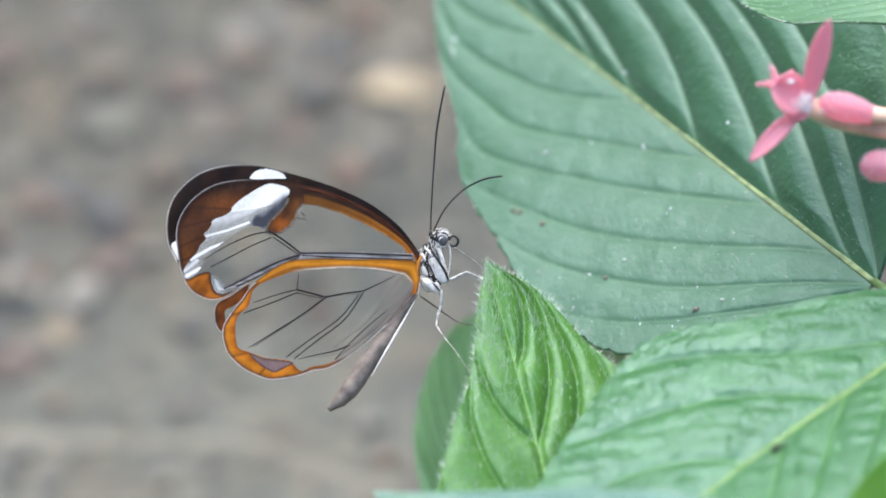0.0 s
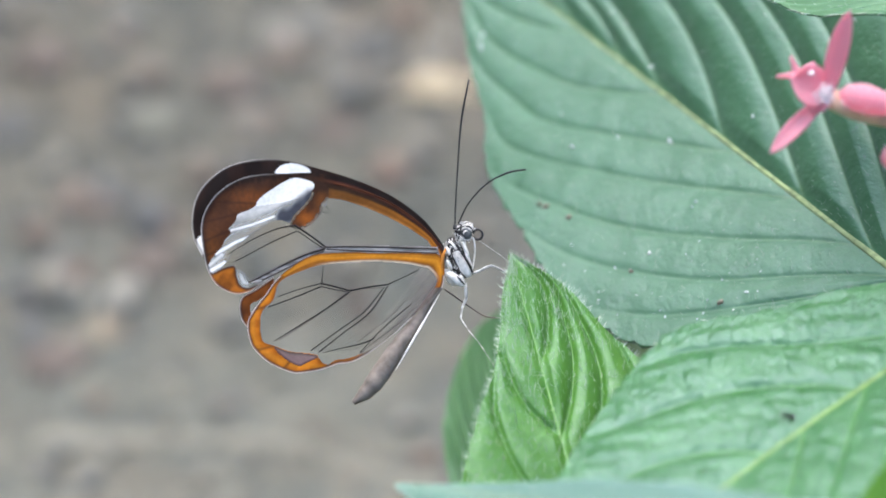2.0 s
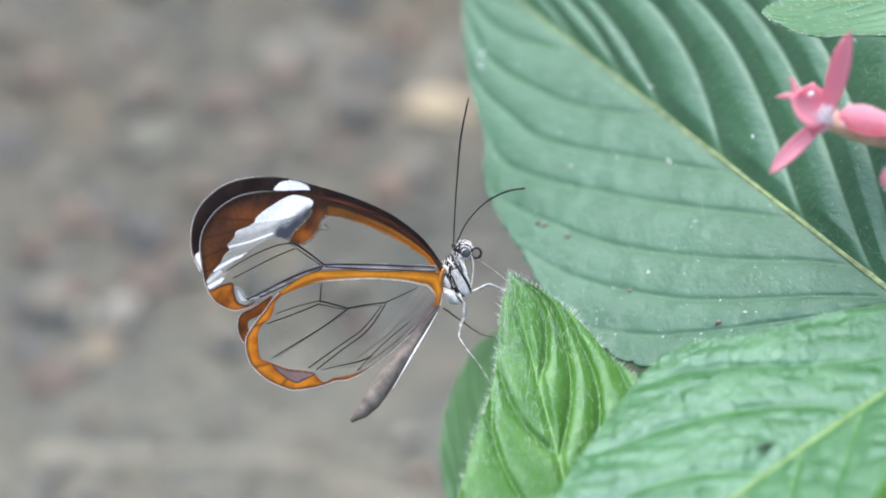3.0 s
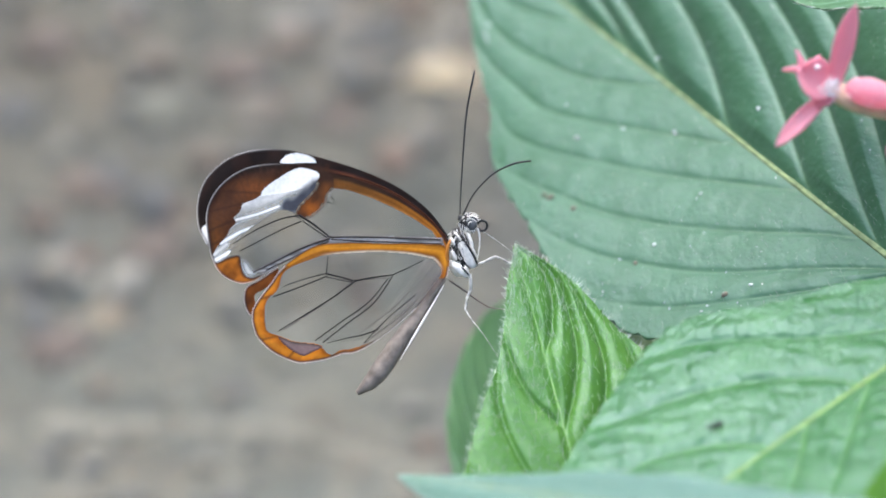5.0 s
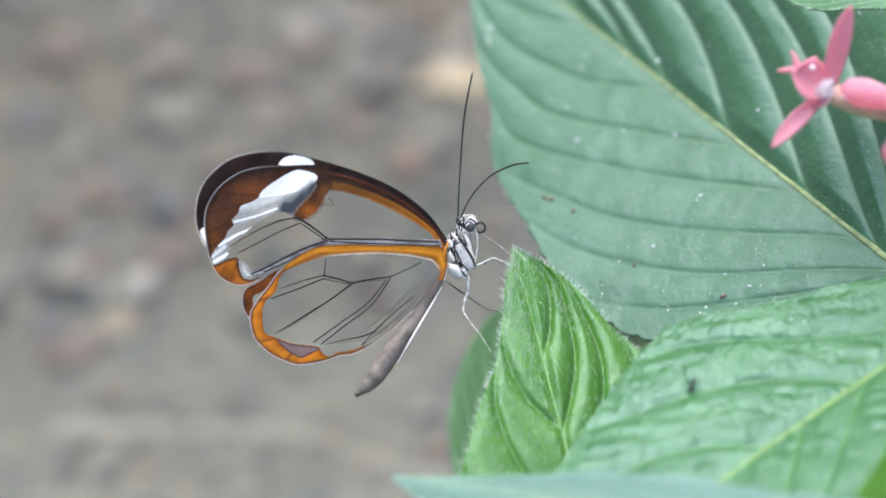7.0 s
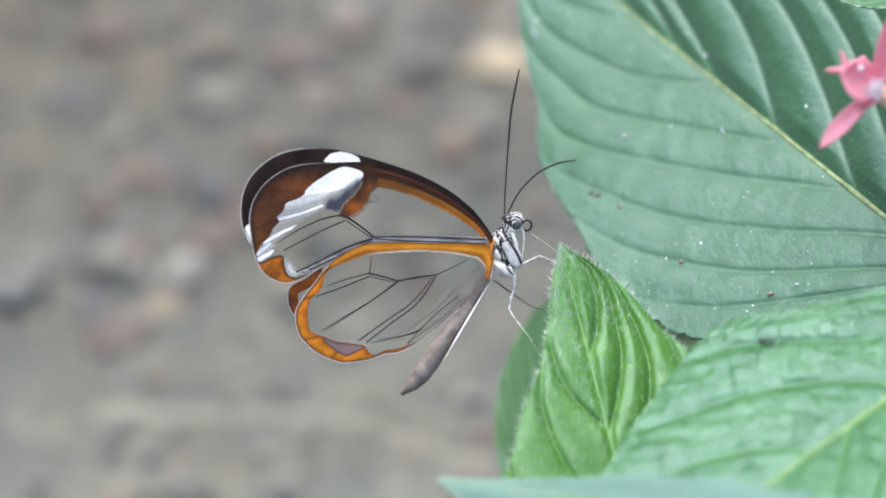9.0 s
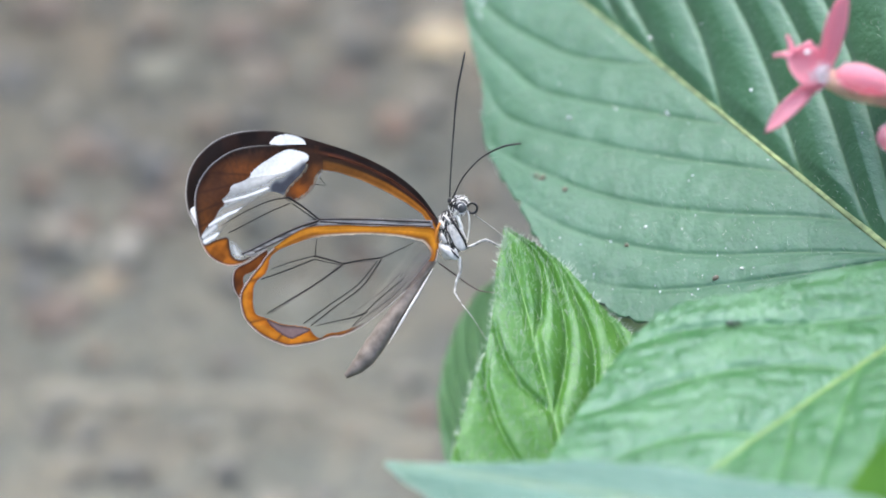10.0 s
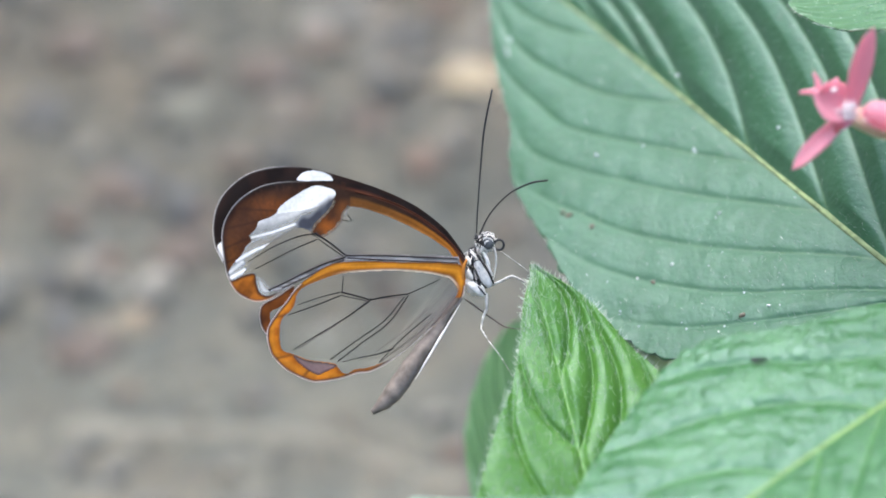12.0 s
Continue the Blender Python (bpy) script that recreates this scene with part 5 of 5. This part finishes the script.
# fuzz on thorax and head
rng = np.random.default_rng(31)
pieces = []
for k in range(480):
    t, a = rng.uniform(0.05, 0.95), rng.uniform(0, 6.28)
    axis_p = np.array((-1.15, -1.7, 0)) + np.array((0.28, -0.96, 0)) * (t - 0.5) * 5.0
    r = 1.05 * (2 * math.sqrt(t * (1 - t))) ** 0.8
    out = np.array((0.96, 0.28, 0)) * math.cos(a) + np.array((0, 0, 1.0)) * math.sin(a)
    p = axis_p + out * r * 1.04
    pieces.append(tube([p, p + out * 0.2 + np.array((0.1, -0.25, 0)) + rng.normal(size=3) * 0.1], (0.035, 0.012), 4))
v, f = joined(pieces)
g = part("body_hairs", v - HINGE, f, WHITE, butterfly, "fine white hairs on the thorax", False)
g["kind"] = "stuff"
pieces = []
for k in range(60):
    t, a = rng.uniform(0.1, 0.8), rng.uniform(0, 6.28)
    axis_p = np.array((-1.15, -1.7, 0)) + np.array((0.28, -0.96, 0)) * (t - 0.5) * 5.0
    r = 1.07 * (2 * math.sqrt(t * (1 - t))) ** 0.8
    out = np.array((0.96, 0.28, 0)) * math.cos(a) + np.array((0, 0, 1.0)) * math.sin(a)
    p = axis_p + out * r
    pieces.append(tube([p, p + out * 0.08 + np.array((0.2, -0.5, 0)) + rng.normal(size=3) * 0.1], (0.045, 0.02), 4))
v, f = joined(pieces)
g = part("body_hairs", v - HINGE, f, BLACK, butterfly, "fine black hairs on the thorax", False)
g["kind"] = "stuff"
pieces = []
for k in range(80):
    out = rng.normal(size=3)
    out /= np.linalg.norm(out)
    p = np.array((-0.55, 1.2, 0)) + out * np.array((0.9, 0.95, 0.95))
    if np.hypot(p[0] + 0.3, p[1] - 1.1) < 0.3:
        continue
    flow = np.array((0.35, 0.15, 0)) if p[1] > 1.2 else np.array((0.15, -0.4, 0))
    pieces.append(tube([p, p + out * 0.12 + flow * 0.5, p + out * 0.16 + flow + rng.normal(size=3) * 0.06], (0.06, 0.05, 0.02), 4))
v, f = joined(pieces)
g = part("head_hairs", v - HINGE, f, WHITE, head, "tufts of white hair on the head", False)
g["kind"] = "stuff"


# ---- the small insect on the glossy leaf ----
ANT_SIZE = 0.68
insect = new("small_ant")
tagged(insect, "tiny black ant walking over a green leaf", "ant")


def ant_part(name, verts, faces, parent=None, label=""):
    return part(name, np.asarray(verts) * ANT_SIZE, faces, BLACK, parent or insect, label)


ant_part("abdomen", *ellipsoid((-0.85, 0, 0.42), (1, 0, -0.1), 1.15, 0.7, 0.65, 12, 14), label="oval black abdomen")
ant_part("thorax", *ellipsoid((0.0, 0, 0.45), (1, 0, 0.1), 0.9, 0.42, 0.45, 10, 12))
ant_head = ant_part("head", *ellipsoid((0.68, 0, 0.45), (1, 0, -0.2), 0.55, 0.5, 0.42, 10, 12))
for sgn in (1, -1):
    ant_part("antenna", *tube(spline([(0.9, 0.1 * sgn, 0.5), (1.2, 0.4 * sgn, 0.75), (1.6, 0.45 * sgn, 0.6)], 5), (0.05, 0.03), 5), ant_head)
    for x0, x1 in ((0.25, 0.85), (0.0, 0.0), (-0.25, -0.95)):
        ant_part("leg", *tube(spline([(x0, 0.15 * sgn, 0.4), ((x0 + x1) / 2, 0.6 * sgn, 0.7), (x1, 1.05 * sgn, 0.03)], 5), (0.06, 0.03), 5))


def on_leaf(blade, s, x, heading):
    """A pose on the leaf: the z axis along its normal there, turned by heading degrees from the way to the tip."""
    p = blade.point(s, x)[0]
    a = blade.point(s + 0.015, x)[0] - blade.point(s - 0.015, x)[0]
    b = blade.point(s, x + 0.05)[0] - blade.point(s, x - 0.05)[0]
    z = Vector(np.cross(a, b)).normalized()
    xa = Vector(a).normalized()
    ya = z.cross(xa)
    # the feet bridge the grooves
    ring = [blade.point(s + 0.01 * math.cos(k), x + 0.035 * math.sin(k))[0] - p for k in np.arange(8) * math.pi / 4]
    rise = max(0.0, max(float(q @ np.array(z)) for q in ring) * 0.8)
    m = Matrix((xa, ya, z)).transposed().to_4x4()
    m.translation = Vector(p * 0.001) + z * rise * 0.001
    return PLANT @ m @ pose(0, 0, 0, 0, 0, heading)


def motions():
    # seconds, along the leaf, across it, heading
    trail = ANT_TRAIL
    walk(insect, [(t, on_leaf(low, s, x, h)) for t, s, x, h in trail])


ANT_TRAIL = [
    (0.0, 0.477, 0.073, 160), (0.5, 0.477, 0.065, 165), (1.0, 0.472, 0.077, 190), (1.5, 0.451, -0.029, 250), (2.0, 0.459, -0.1, 290),
    (2.5, 0.491, -0.128, 340), (3.0, 0.493, -0.116, 345), (3.2, 0.499, -0.136, 345), (4.8, 0.541, -0.289, 325), (5.0, 0.546, -0.316, 325),
    (5.5, 0.569, -0.481, 300), (6.0, 0.563, -0.587, 240), (6.5, 0.519, -0.662, 200), (6.7, 0.514, -0.63, 195), (8.3, 0.438, -0.693, 210),
    (8.5, 0.433, -0.717, 205), (9.0, 0.42, -0.729, 150), (9.5, 0.399, -0.689, 135), (10.0, 0.4, -0.685, 140), (10.5, 0.401, -0.685, 145),
    (11.0, 0.402, -0.685, 145), (11.5, 0.403, -0.678, 145), (12.0, 0.4, -0.693, 145)]
motions()
